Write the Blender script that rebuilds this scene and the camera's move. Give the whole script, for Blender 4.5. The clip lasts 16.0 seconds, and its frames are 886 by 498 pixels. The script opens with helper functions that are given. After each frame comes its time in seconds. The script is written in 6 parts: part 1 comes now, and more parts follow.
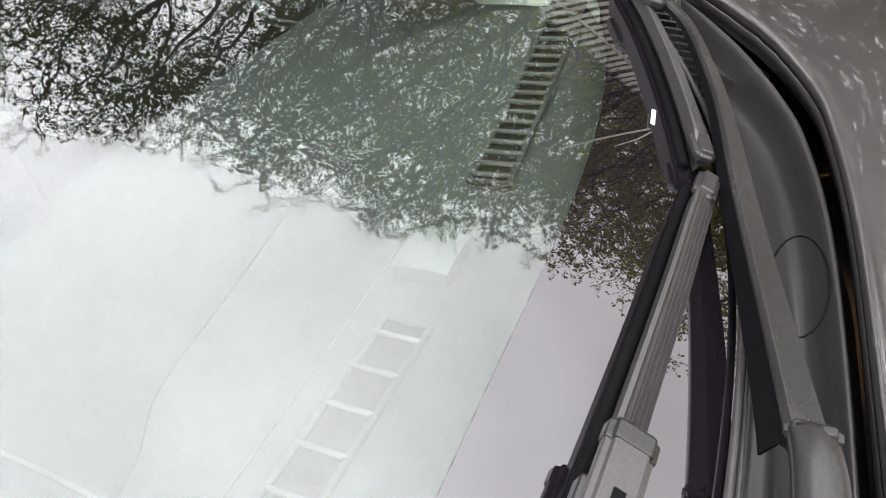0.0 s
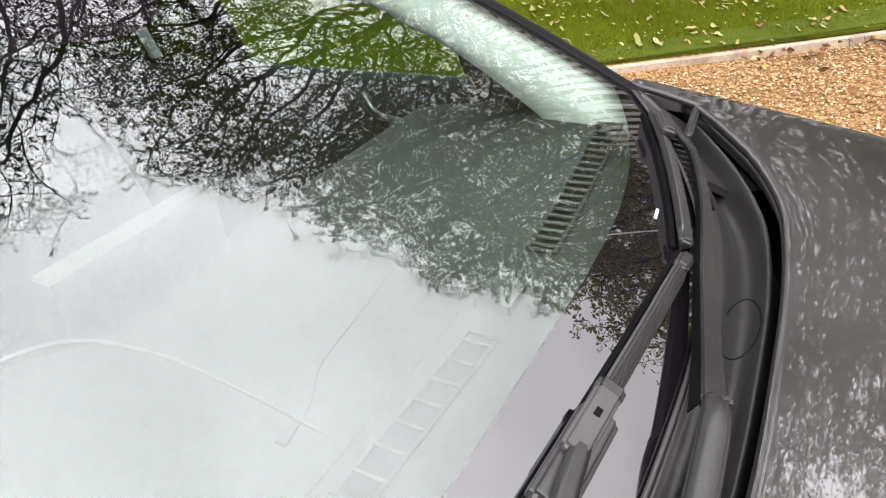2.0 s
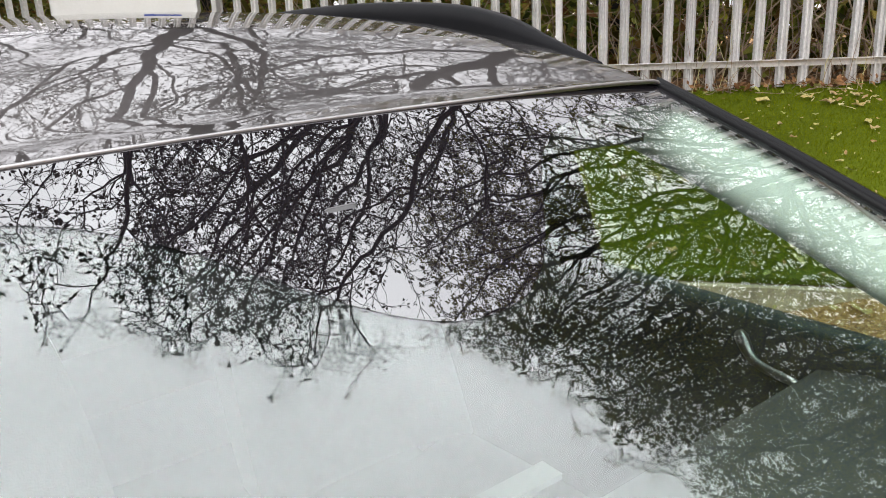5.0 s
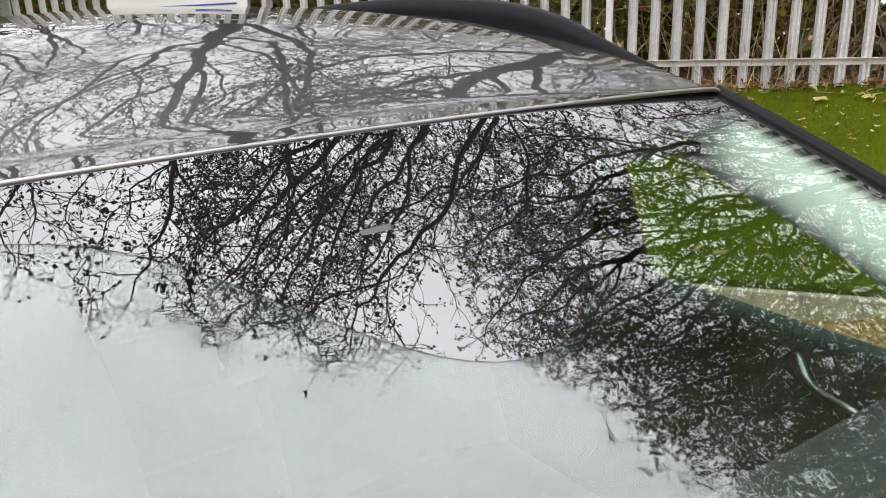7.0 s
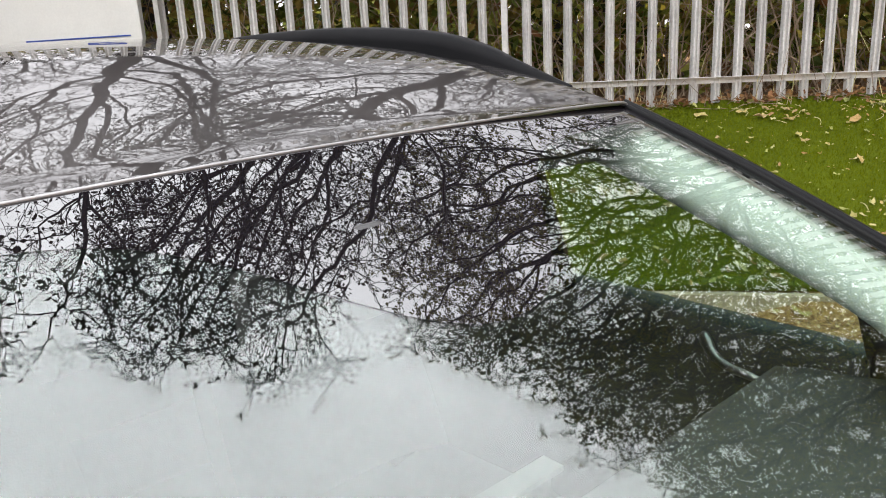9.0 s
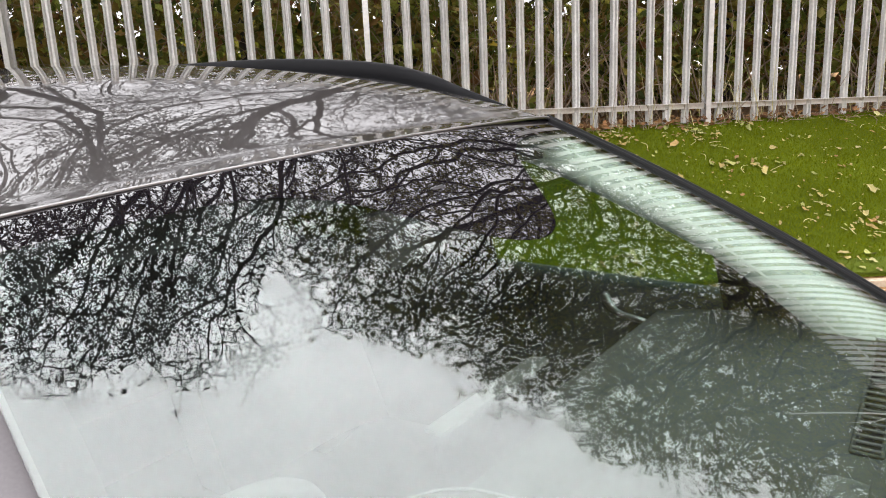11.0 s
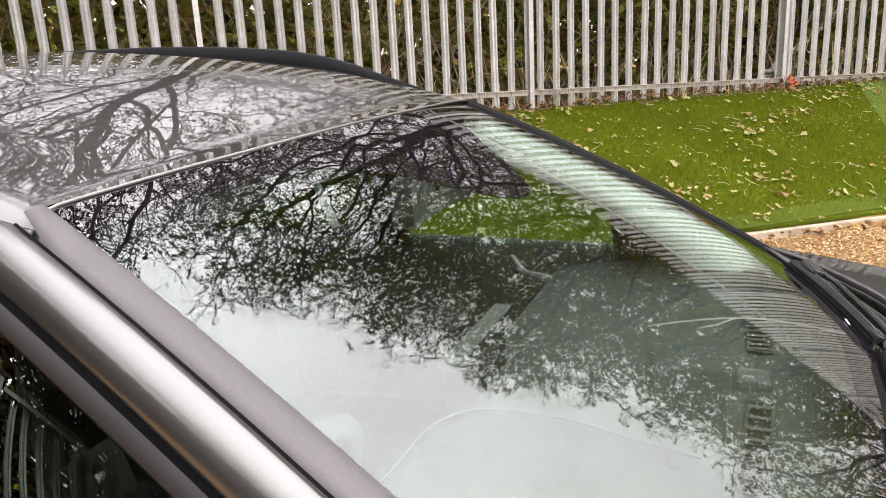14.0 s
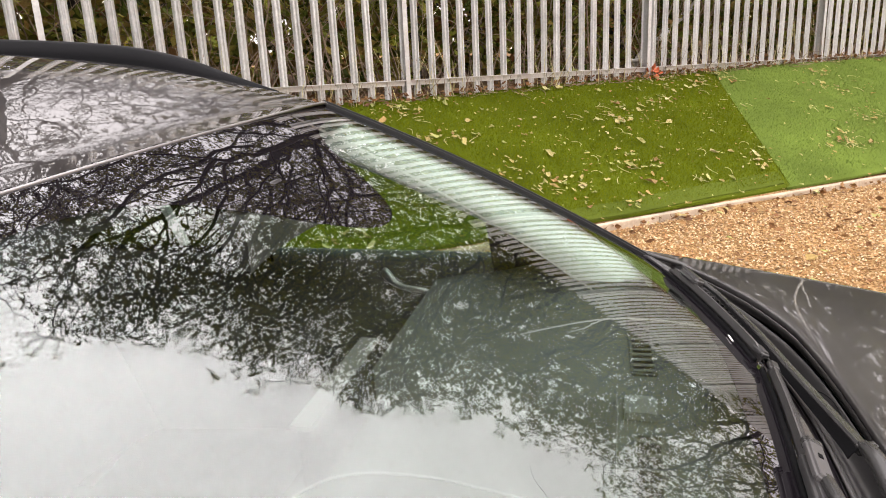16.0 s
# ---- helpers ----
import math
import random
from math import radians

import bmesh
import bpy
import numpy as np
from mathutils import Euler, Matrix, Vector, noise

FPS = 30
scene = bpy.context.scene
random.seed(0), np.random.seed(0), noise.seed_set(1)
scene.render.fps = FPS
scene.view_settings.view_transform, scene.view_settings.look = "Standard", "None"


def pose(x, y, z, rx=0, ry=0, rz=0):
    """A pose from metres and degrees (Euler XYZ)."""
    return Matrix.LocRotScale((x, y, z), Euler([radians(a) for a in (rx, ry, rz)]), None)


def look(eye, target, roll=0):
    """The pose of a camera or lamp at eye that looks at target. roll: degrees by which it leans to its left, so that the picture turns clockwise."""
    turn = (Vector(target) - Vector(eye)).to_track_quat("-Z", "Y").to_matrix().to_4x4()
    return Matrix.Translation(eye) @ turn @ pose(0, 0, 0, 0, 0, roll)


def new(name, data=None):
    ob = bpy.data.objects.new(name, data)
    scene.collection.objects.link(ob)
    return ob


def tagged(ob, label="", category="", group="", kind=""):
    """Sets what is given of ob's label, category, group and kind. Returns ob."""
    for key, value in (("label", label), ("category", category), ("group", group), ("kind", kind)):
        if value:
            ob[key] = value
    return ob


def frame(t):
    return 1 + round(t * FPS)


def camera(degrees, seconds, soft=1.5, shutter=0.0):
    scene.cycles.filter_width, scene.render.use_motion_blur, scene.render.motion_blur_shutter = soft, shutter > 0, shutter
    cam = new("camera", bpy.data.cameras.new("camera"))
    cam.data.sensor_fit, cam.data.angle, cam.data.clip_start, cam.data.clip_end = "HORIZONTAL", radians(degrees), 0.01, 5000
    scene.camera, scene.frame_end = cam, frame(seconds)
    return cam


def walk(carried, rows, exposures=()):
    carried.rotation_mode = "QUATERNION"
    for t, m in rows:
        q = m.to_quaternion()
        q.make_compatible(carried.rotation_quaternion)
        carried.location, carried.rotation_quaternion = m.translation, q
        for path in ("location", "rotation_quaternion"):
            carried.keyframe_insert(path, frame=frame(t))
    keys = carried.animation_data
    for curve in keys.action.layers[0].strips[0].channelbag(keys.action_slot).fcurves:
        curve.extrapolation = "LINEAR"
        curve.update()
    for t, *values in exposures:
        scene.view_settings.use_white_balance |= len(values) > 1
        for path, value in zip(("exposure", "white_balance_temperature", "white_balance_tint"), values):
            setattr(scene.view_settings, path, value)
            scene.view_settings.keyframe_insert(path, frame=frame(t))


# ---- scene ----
cam = camera(63.69, 16.0, soft=1.0)

PATH = [
    (0.0, pose(-2.2826, 0.4367, 1.3181, 54.82, 6.43, -18.13)),
    (0.5, pose(-2.3155, 0.3796, 1.3677, 55.33, 6.25, -18.50)),
    (1.0, pose(-2.3285, 0.2954, 1.4143, 57.03, 8.78, -17.75)),
    (1.5, pose(-2.3549, 0.2454, 1.4272, 58.94, 5.31, -16.25)),
    (2.0, pose(-2.3580, 0.2188, 1.4378, 61.18, 4.72, -12.39)),
    (2.5, pose(-2.3657, 0.2311, 1.4502, 63.52, 4.80, -7.43)),
    (3.0, pose(-2.3647, 0.2576, 1.4545, 65.96, 4.04, -1.94)),
    (3.5, pose(-2.3844, 0.2994, 1.4792, 68.89, 3.83, 3.47)),
    (4.0, pose(-2.4368, 0.3444, 1.4982, 72.30, 3.74, 7.24)),
    (4.5, look((-2.468, 0.437, 1.496), (-2.855, 2.318, 0.936), -3.3)),
    (5.0, pose(-2.4354, 0.5213, 1.4833, 74.23, 2.64, 13.59)),
    (7.5, pose(-2.4547, 0.5649, 1.4990, 73.58, 1.85, 17.23)),
    (8.0, pose(-2.4660, 0.5697, 1.4949, 73.89, 2.21, 14.45)),
    (10.5, pose(-2.5653, 0.1856, 1.4981, 77.27, 2.97, 1.29)),
    (11.0, pose(-2.6723, 0.1428, 1.4890, 77.38, 2.54, -3.42)),
    (11.5, pose(-2.7092, 0.0800, 1.4770, 77.65, 1.76, -8.08)),
    (12.0, pose(-2.7501, -0.0294, 1.4737, 78.69, 1.84, -11.00)),
    (12.5, pose(-2.7910, -0.1196, 1.4789, 79.04, 2.10, -12.68)),
    (13.0, pose(-2.8329, -0.1249, 1.4791, 78.61, 2.23, -14.14)),
    (13.5, pose(-2.8823, -0.0438, 1.4844, 77.49, 2.47, -15.80)),
    (14.0, pose(-2.9244, 0.0422, 1.4920, 75.96, 2.76, -18.11)),
    (14.5, pose(-2.9091, 0.0941, 1.4828, 74.76, 3.22, -19.99)),
    (15.0, pose(-2.8748, 0.1340, 1.4897, 74.18, 3.04, -22.03)),
    (15.5, pose(-2.8508, 0.1548, 1.4936, 74.01, 2.75, -24.34)),
    (16.0, pose(-2.8364, 0.1649, 1.5129, 74.53, 2.60, -27.56)),
]
EXPOSURES = ((0.0, 0.02, 6560, 10), (2.0, -0.06, 6560, 10), (3.5, -0.18, 6500, 8), (5.0, -0.24, 6480, 6), (8.0, -0.26, 6480, 6), (10.5, -0.25, 6530, 6.5), (12.0, -0.08, 6650, 7.5), (14.0, -0.04, 6720, 8), (16.0, -0.03, 6880, 11))
walk(cam, PATH, EXPOSURES)

# ---- light ----
world = bpy.data.worlds.new("overcast_sky")
scene.world = world
world.use_nodes = True
wn, wl = world.node_tree.nodes, world.node_tree.links
wn.clear()
w_out = wn.new("ShaderNodeOutputWorld")
w_bg = wn.new("ShaderNodeBackground")
w_sky = wn.new("ShaderNodeTexSky")
w_sky.sky_type = "NISHITA"
w_sky.sun_disc = False
w_sky.sun_elevation = radians(38)
w_sky.sun_rotation = radians(150)
w_sky.air_density, w_sky.dust_density = 1.0, 4.0
w_geo = wn.new("ShaderNodeTexCoord")
w_sep = wn.new("ShaderNodeSeparateXYZ")
wl.new(w_geo.outputs["Generated"], w_sep.inputs[0])
w_map = wn.new("ShaderNodeMapping")
w_map.inputs["Scale"].default_value = (1.0, 1.0, 2.2)
wl.new(w_geo.outputs["Generated"], w_map.inputs[0])
w_noise = wn.new("ShaderNodeTexNoise")
w_noise.inputs["Scale"].default_value = 2.1
w_noise.inputs["Detail"].default_value = 5
w_noise.inputs["Roughness"].default_value = 0.5
wl.new(w_map.outputs[0], w_noise.inputs["Vector"])
w_ramp = wn.new("ShaderNodeValToRGB")
w_ramp.color_ramp.elements[0].position, w_ramp.color_ramp.elements[0].color = 0.0, (0.224, 0.212, 0.224, 1)
w_ramp.color_ramp.elements[1].position, w_ramp.color_ramp.elements[1].color = 0.9, (0.986, 0.974, 1.028, 1)
w_low = w_ramp.color_ramp.elements.new(0.5)
w_low.color = (0.455, 0.438, 0.462, 1)
wl.new(w_sep.outputs["Z"], w_ramp.inputs["Fac"])
w_cl = wn.new("ShaderNodeMapRange")
w_cl.inputs["From Min"].default_value, w_cl.inputs["From Max"].default_value = 0.3, 0.7
w_cl.inputs["To Min"].default_value, w_cl.inputs["To Max"].default_value = 0.84, 1.12
wl.new(w_noise.outputs["Fac"], w_cl.inputs["Value"])
w_mul = wn.new("ShaderNodeVectorMath")
w_mul.operation = "MULTIPLY"
wl.new(w_ramp.outputs["Color"], w_mul.inputs[0])
wl.new(w_cl.outputs["Result"], w_mul.inputs[1])
w_amp = wn.new("ShaderNodeVectorMath")
w_amp.operation = "SCALE"
w_amp.inputs["Scale"].default_value = 56.0
wl.new(w_mul.outputs[0], w_amp.inputs[0])
w_mix = wn.new("ShaderNodeMixRGB")
w_mix.inputs["Fac"].default_value = 0.92
wl.new(w_sky.outputs["Color"], w_mix.inputs["Color1"])
wl.new(w_amp.outputs[0], w_mix.inputs["Color2"])
wl.new(w_mix.outputs["Color"], w_bg.inputs["Color"])
w_bg.inputs["Strength"].default_value = 0.12
wl.new(w_bg.outputs[0], w_out.inputs[0])

sun = new("sun", bpy.data.lights.new("sun", "SUN"))
sun.data.energy, sun.data.angle, sun.data.color = 1.25, radians(25), (1.0, 0.96, 0.9)
sun.matrix_world = look((-4, -14, 14), (0, 3, 0.5))


# ---- materials ----
def mat(name, base, rough=0.6, metal=0.0, spots=0.25, scale=6.0, fine=60.0, bump=0.1, coat=0.0, dirt=None, spread=0.0, gloss=0.5):
    """A surface with variation at two scales, fine relief, and a shade of its own for each piece."""
    m = bpy.data.materials.new(name)
    m.use_nodes = True
    n, l = m.node_tree.nodes, m.node_tree.links
    b = n["Principled BSDF"]
    b.inputs["Roughness"].default_value, b.inputs["Metallic"].default_value = rough, metal
    b.inputs["Specular IOR Level"].default_value = gloss
    b.inputs["Coat Weight"].default_value, b.inputs["Coat Roughness"].default_value = coat, 0.02
    co = n.new("ShaderNodeTexCoord")
    big, small = n.new("ShaderNodeTexNoise"), n.new("ShaderNodeTexNoise")
    big.inputs["Scale"].default_value, big.inputs["Detail"].default_value = scale, 4
    small.inputs["Scale"].default_value, small.inputs["Detail"].default_value = fine, 3
    l.new(co.outputs["Object"], big.inputs["Vector"])
    l.new(co.outputs["Object"], small.inputs["Vector"])
    mix = n.new("ShaderNodeMixRGB")
    mix.inputs["Color1"].default_value = (*base, 1)
    other = dirt if dirt else tuple(c * (1 - spots) for c in base)
    mix.inputs["Color2"].default_value = (*other, 1)
    r = n.new("ShaderNodeMapRange")
    r.inputs["From Min"].default_value, r.inputs["From Max"].default_value = 0.42, 0.68
    l.new(big.outputs["Fac"], r.inputs["Value"])
    l.new(r.outputs["Result"], mix.inputs["Fac"])
    mul = n.new("ShaderNodeMixRGB")
    mul.blend_type = "MULTIPLY"
    mul.inputs["Fac"].default_value = spots
    l.new(mix.outputs["Color"], mul.inputs["Color1"])
    r2 = n.new("ShaderNodeMapRange")
    r2.inputs["From Min"].default_value, r2.inputs["From Max"].default_value = 0.3, 0.7
    r2.inputs["To Min"].default_value, r2.inputs["To Max"].default_value = 0.35, 1.3
    l.new(small.outputs["Fac"], r2.inputs["Value"])
    l.new(r2.outputs["Result"], mul.inputs["Color2"])
    col = mul.outputs["Color"]
    if spread > 0:
        info = n.new("ShaderNodeObjectInfo")
        hs = n.new("ShaderNodeMapRange")
        hs.inputs["To Min"].default_value, hs.inputs["To Max"].default_value = 1 - spread, 1 + spread
        l.new(info.outputs["Random"], hs.inputs["Value"])
        m3 = n.new("ShaderNodeVectorMath")
        m3.operation = "SCALE"
        l.new(col, m3.inputs[0])
        l.new(hs.outputs["Result"], m3.inputs["Scale"])
        col = m3.outputs[0]
    l.new(col, b.inputs["Base Color"])
    if bump > 0:
        bp = n.new("ShaderNodeBump")
        bp.inputs["Strength"].default_value, bp.inputs["Distance"].default_value = bump, 0.002
        l.new(small.outputs["Fac"], bp.inputs["Height"])
        l.new(bp.outputs["Normal"], b.inputs["Normal"])
    return m


def island_mat(name, colours, rough=0.6, gloss=0.3, through_light=0.0):
    """Leaves, stones and the like: a colour of its own for each separate piece of the mesh."""
    m = bpy.data.materials.new(name)
    m.use_nodes = True
    n, l = m.node_tree.nodes, m.node_tree.links
    b = n["Principled BSDF"]
    b.inputs["Roughness"].default_value = rough
    b.inputs["Specular IOR Level"].default_value = gloss
    g = n.new("ShaderNodeNewGeometry")
    ramp = n.new("ShaderNodeValToRGB")
    ramp.color_ramp.interpolation = "LINEAR"
    e = ramp.color_ramp.elements
    while len(e) < len(colours):
        e.new(0.5)
    for i, c in enumerate(colours):
        e[i].position = i / (len(colours) - 1)
        e[i].color = (*c, 1)
    l.new(g.outputs["Random Per Island"], ramp.inputs["Fac"])
    co, no = n.new("ShaderNodeTexCoord"), n.new("ShaderNodeTexNoise")
    no.inputs["Scale"].default_value = 90
    l.new(co.outputs["Object"], no.inputs["Vector"])
    mu = n.new("ShaderNodeMixRGB")
    mu.blend_type = "MULTIPLY"
    mu.inputs["Fac"].default_value = 0.5
    l.new(ramp.outputs["Color"], mu.inputs["Color1"])
    r2 = n.new("ShaderNodeMapRange")
    r2.inputs["From Min"].default_value, r2.inputs["From Max"].default_value = 0.3, 0.7
    r2.inputs["To Min"].default_value, r2.inputs["To Max"].default_value = 0.5, 1.3
    l.new(no.outputs["Fac"], r2.inputs["Value"])
    l.new(r2.outputs["Result"], mu.inputs["Color2"])
    l.new(mu.outputs["Color"], b.inputs["Base Color"])
    if through_light > 0:
        t = n.new("ShaderNodeBsdfTranslucent")
        l.new(mu.outputs["Color"], t.inputs["Color"])
        s = n.new("ShaderNodeMixShader")
        s.inputs["Fac"].default_value = through_light
        l.new(b.outputs[0], s.inputs[1])
        l.new(t.outputs[0], s.inputs[2])
        l.new(s.outputs[0], n["Material Output"].inputs["Surface"])
    return m


def glass_mat(name, tint, ior=1.52):
    m = bpy.data.materials.new(name)
    m.use_nodes = True
    b = m.node_tree.nodes["Principled BSDF"]
    b.inputs["Base Color"].default_value = (*tint, 1)
    b.inputs["Roughness"].default_value = 0.0
    b.inputs["IOR"].default_value = ior
    b.inputs["Transmission Weight"].default_value = 1.0
    return m


def paint(m, coat_ior=1.75, coat_rough=0.008):
    """Lacquer over metal flakes: the flakes stay dull at flat angles, the lacquer mirrors."""
    b = m.node_tree.nodes["Principled BSDF"]
    b.inputs["Specular Tint"].default_value = (0.35, 0.34, 0.34, 1)
    b.inputs["Coat IOR"].default_value = coat_ior
    b.inputs["Coat Roughness"].default_value = coat_rough
    return m


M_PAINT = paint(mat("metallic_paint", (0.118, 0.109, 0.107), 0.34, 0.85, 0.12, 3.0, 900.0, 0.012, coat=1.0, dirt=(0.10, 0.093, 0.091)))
# Body paint toned for the light on the bonnet, with lighter dust blotches.
M_BONNET = paint(mat("bonnet_toned_paint", (0.055, 0.052, 0.051), 0.40, 0.70, 0.14, 4.0, 700.0, 0.015, coat=1.0, dirt=(0.085, 0.080, 0.078)), 2.1, 0.022)
M_TRIM = mat("grey_trim_plastic", (0.105, 0.095, 0.101), 0.6, 0.0, 0.15, 5.0, 400.0, 0.06)
M_FRAME = mat("dark_frame_film", (0.030, 0.027, 0.029), 0.55, 0.0, 0.15, 5.0, 400.0, 0.05, gloss=0.12)
# Fence steel toned dark green; the side fence's shade is put into its colour.
M_SHADESTEEL = mat("shaded_green_steel", (0.075, 0.094, 0.085), 0.7, 0.0, 0.25, 3.5, 50.0, 0.1, gloss=0.2)
M_RUBBER = mat("black_rubber", (0.007, 0.007, 0.0075), 0.6, 0.0, 0.3, 9.0, 300.0, 0.1, gloss=0.02)
M_BLACK = mat("black_cowl_plastic", (0.022, 0.021, 0.0215), 0.30, 0.0, 0.3, 5.0, 700.0, 0.015, dirt=(0.032, 0.030, 0.0295), gloss=0.5)
M_RAIL = mat("satin_black_rail", (0.010, 0.010, 0.011), 0.36, 0.0, 0.2, 5.0, 300.0, 0.03, gloss=0.04)
M_SEALBLACK = mat("satin_black_trim", (0.005, 0.005, 0.0055), 0.30, 0.0, 0.2, 5.0, 300.0, 0.02, gloss=0.08)
M_ADAPTER = mat("grey_clip_plastic", (0.060, 0.056, 0.056), 0.42, 0.0, 0.25, 14.0, 500.0, 0.05, dirt=(0.045, 0.042, 0.042), gloss=0.4)
M_ARM = mat("satin_black_metal", (0.018, 0.0173, 0.0173), 0.24, 0.0, 0.3, 8.0, 500.0, 0.04, dirt=(0.028, 0.027, 0.026), gloss=0.32)
M_SPOILER = mat("grey_blade_rubber", (0.040, 0.038, 0.037), 0.36, 0.0, 0.2, 12.0, 500.0, 0.05, gloss=0.6)
M_GLOSSBLACK = mat("gloss_black", (0.010, 0.010, 0.011), 0.12, 0.0, 0.2, 6.0, 200.0, 0.0, coat=0.5)
M_FRIT = mat("black_ceramic_edge", (0.006, 0.005, 0.0065), 0.0, 0.0, 0.0, 6.0, 200.0, 0.0)
M_FRIT.node_tree.nodes["Principled BSDF"].inputs["IOR"].default_value = 2.1
M_GLASS = glass_mat("green_tinted_glass", (0.84, 0.925, 0.87), 1.68)
M_SIDEGLASS = glass_mat("tinted_side_glass", (0.62, 0.78, 0.71), 1.33)
M_PRIVACY = glass_mat("dark_privacy_glass", (0.10, 0.11, 0.11))
M_DASH = mat("dark_dashboard_plastic", (0.053, 0.060, 0.057), 0.62, 0.0, 0.08, 5.0, 260.0, 0.01, dirt=(0.049, 0.056, 0.053))
# Dash plastic toned darker for the doors, which get less sky light.
M_LINING = mat("shaded_door_plastic", (0.020, 0.023, 0.022), 0.6, 0.0, 0.1, 5.0, 260.0, 0.03)
# Lighter leather tone stands for sky light on the rim; vent edge shares it.
M_WHEEL = mat("toned_grey_leather", (0.10, 0.105, 0.105), 0.5, 0.0, 0.15, 9.0, 300.0, 0.1)
# Paler than the dash: sheen on sensor and hood edge set into colour.
M_SENSOR = mat("sheen_toned_plastic", (0.088, 0.096, 0.093), 0.35, 0.0, 0.12)
M_BARS = mat("grey_vent_bars", (0.115, 0.123, 0.119), 0.5, 0.0, 0.15)
M_VENT = mat("black_vent_plastic", (0.005, 0.005, 0.005), 0.6, 0.0, 0.2)
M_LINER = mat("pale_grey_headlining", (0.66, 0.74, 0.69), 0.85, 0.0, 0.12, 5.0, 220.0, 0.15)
# Pale lining cloth painted dark: the car's dim inside is in this colour.
M_HEAD = mat("shaded_headlining", (0.055, 0.058, 0.056), 0.9, 0.0, 0.12, 5.0, 220.0, 0.15)
M_SEAT = mat("charcoal_seat_cloth", (0.012, 0.0125, 0.013), 0.9, 0.0, 0.35, 12.0, 240.0, 0.4)
M_CHROME = mat("satin_chrome", (0.66, 0.66, 0.66), 0.22, 1.0, 0.08)
# Paler than the body paint: the roof lip's glint is in this colour.
M_LIP_GLINT = mat("roof_lip_glint", (0.30, 0.29, 0.29), 0.4, 0.6, 0.15)
M_HANDLE = mat("dull_chrome", (0.26, 0.27, 0.27), 0.3, 1.0, 0.1)
M_STEEL = mat("galvanised_steel", (0.62, 0.615, 0.61), 0.38, 0.45, 0.22, 3.5, 50.0, 0.10, dirt=(0.50, 0.49, 0.485), spread=0.08)
M_TYRE = mat("tyre_rubber", (0.02, 0.02, 0.02), 0.8, 0.0, 0.3)
M_RIM = mat("alloy_metal", (0.45, 0.45, 0.46), 0.3, 0.9, 0.1)
M_LAMP = glass_mat("lamp_lens", (0.9, 0.9, 0.9))
M_REDLAMP = mat("red_lamp_plastic", (0.35, 0.01, 0.01), 0.15, 0.0, 0.2, coat=1.0)
M_BARK = mat("dark_bark", (0.022, 0.018, 0.016), 0.9, 0.0, 0.5, 2.5, 30.0, 0.8, dirt=(0.036, 0.031, 0.026))
M_PALE = mat("pale_bare_stem", (0.86, 0.85, 0.80), 0.6, 0.0, 0.12)
M_GREYWOOD = mat("grey_dead_wood", (0.42, 0.40, 0.36), 0.8, 0.0, 0.4, 4.0, 40.0, 0.4, dirt=(0.28, 0.26, 0.23))
M_REDLEAF = mat("red_leaf", (0.55, 0.13, 0.05), 0.6, 0.0, 0.3)
M_STALK = mat("straw_stalk", (0.56, 0.50, 0.24), 0.7, 0.0, 0.35)
M_STEM = mat("dry_bramble_stem", (0.20, 0.13, 0.085), 0.8, 0.0, 0.5, 4.0, 40.0, 0.3, dirt=(0.34, 0.27, 0.19))
M_TIMBER = mat("weathered_timber_edging", (0.48, 0.38, 0.28), 0.8, 0.0, 0.4, 5.0, 40.0, 0.5, dirt=(0.32, 0.25, 0.18))
M_SIGN = mat("white_sign_board", (0.64, 0.64, 0.63), 0.45, 0.0, 0.06, 3.0, 60.0, 0.02)
M_BLUE = mat("blue_print", (0.015, 0.05, 0.30), 0.5, 0.0, 0.1)
M_PRINT = mat("dark_print", (0.06, 0.06, 0.07), 0.5, 0.0, 0.1)
M_LEAF_DARK = island_mat("sparse_dark_leaves", [(0.014, 0.013, 0.008), (0.026, 0.023, 0.009), (0.04, 0.036, 0.013), (0.022, 0.017, 0.009)], 0.6, 0.15, 0.2)
M_LEAF_BROWN = island_mat("olive_brown_leaves", [(0.042, 0.045, 0.009), (0.125, 0.122, 0.017), (0.170, 0.150, 0.024), (0.075, 0.062, 0.014)], 0.6, 0.12, 0.3)
M_LEAF_OLIVE = island_mat("olive_leaves", [(0.065, 0.080, 0.011), (0.19, 0.195, 0.024), (0.125, 0.148, 0.019), (0.24, 0.19, 0.027), (0.085, 0.072, 0.015)], 0.6, 0.10, 0.45)
M_LEAF_IVY = island_mat("ivy_and_bramble_leaves", [(0.030, 0.040, 0.010), (0.085, 0.110, 0.016), (0.15, 0.115, 0.028), (0.14, 0.18, 0.026), (0.21, 0.12, 0.037), (0.065, 0.085, 0.014), (0.34, 0.37, 0.07), (0.15, 0.06, 0.025), (0.33, 0.27, 0.06)], 0.6, 0.15, 0.3)
M_FALLEN = island_mat("fallen_leaves", [(0.30, 0.20, 0.070), (0.42, 0.37, 0.160), (0.24, 0.13, 0.055), (0.46, 0.41, 0.210), (0.32, 0.33, 0.100), (0.20, 0.21, 0.070), (0.40, 0.34, 0.130), (0.34, 0.17, 0.070)], 0.7, 0.2, 0.1)
M_PEBBLE = island_mat("orange_gravel", [(0.38, 0.21, 0.085), (0.46, 0.30, 0.15), (0.27, 0.13, 0.052), (0.58, 0.45, 0.27), (0.38, 0.19, 0.07), (0.17, 0.095, 0.05), (0.64, 0.51, 0.33)], 0.75, 0.25)
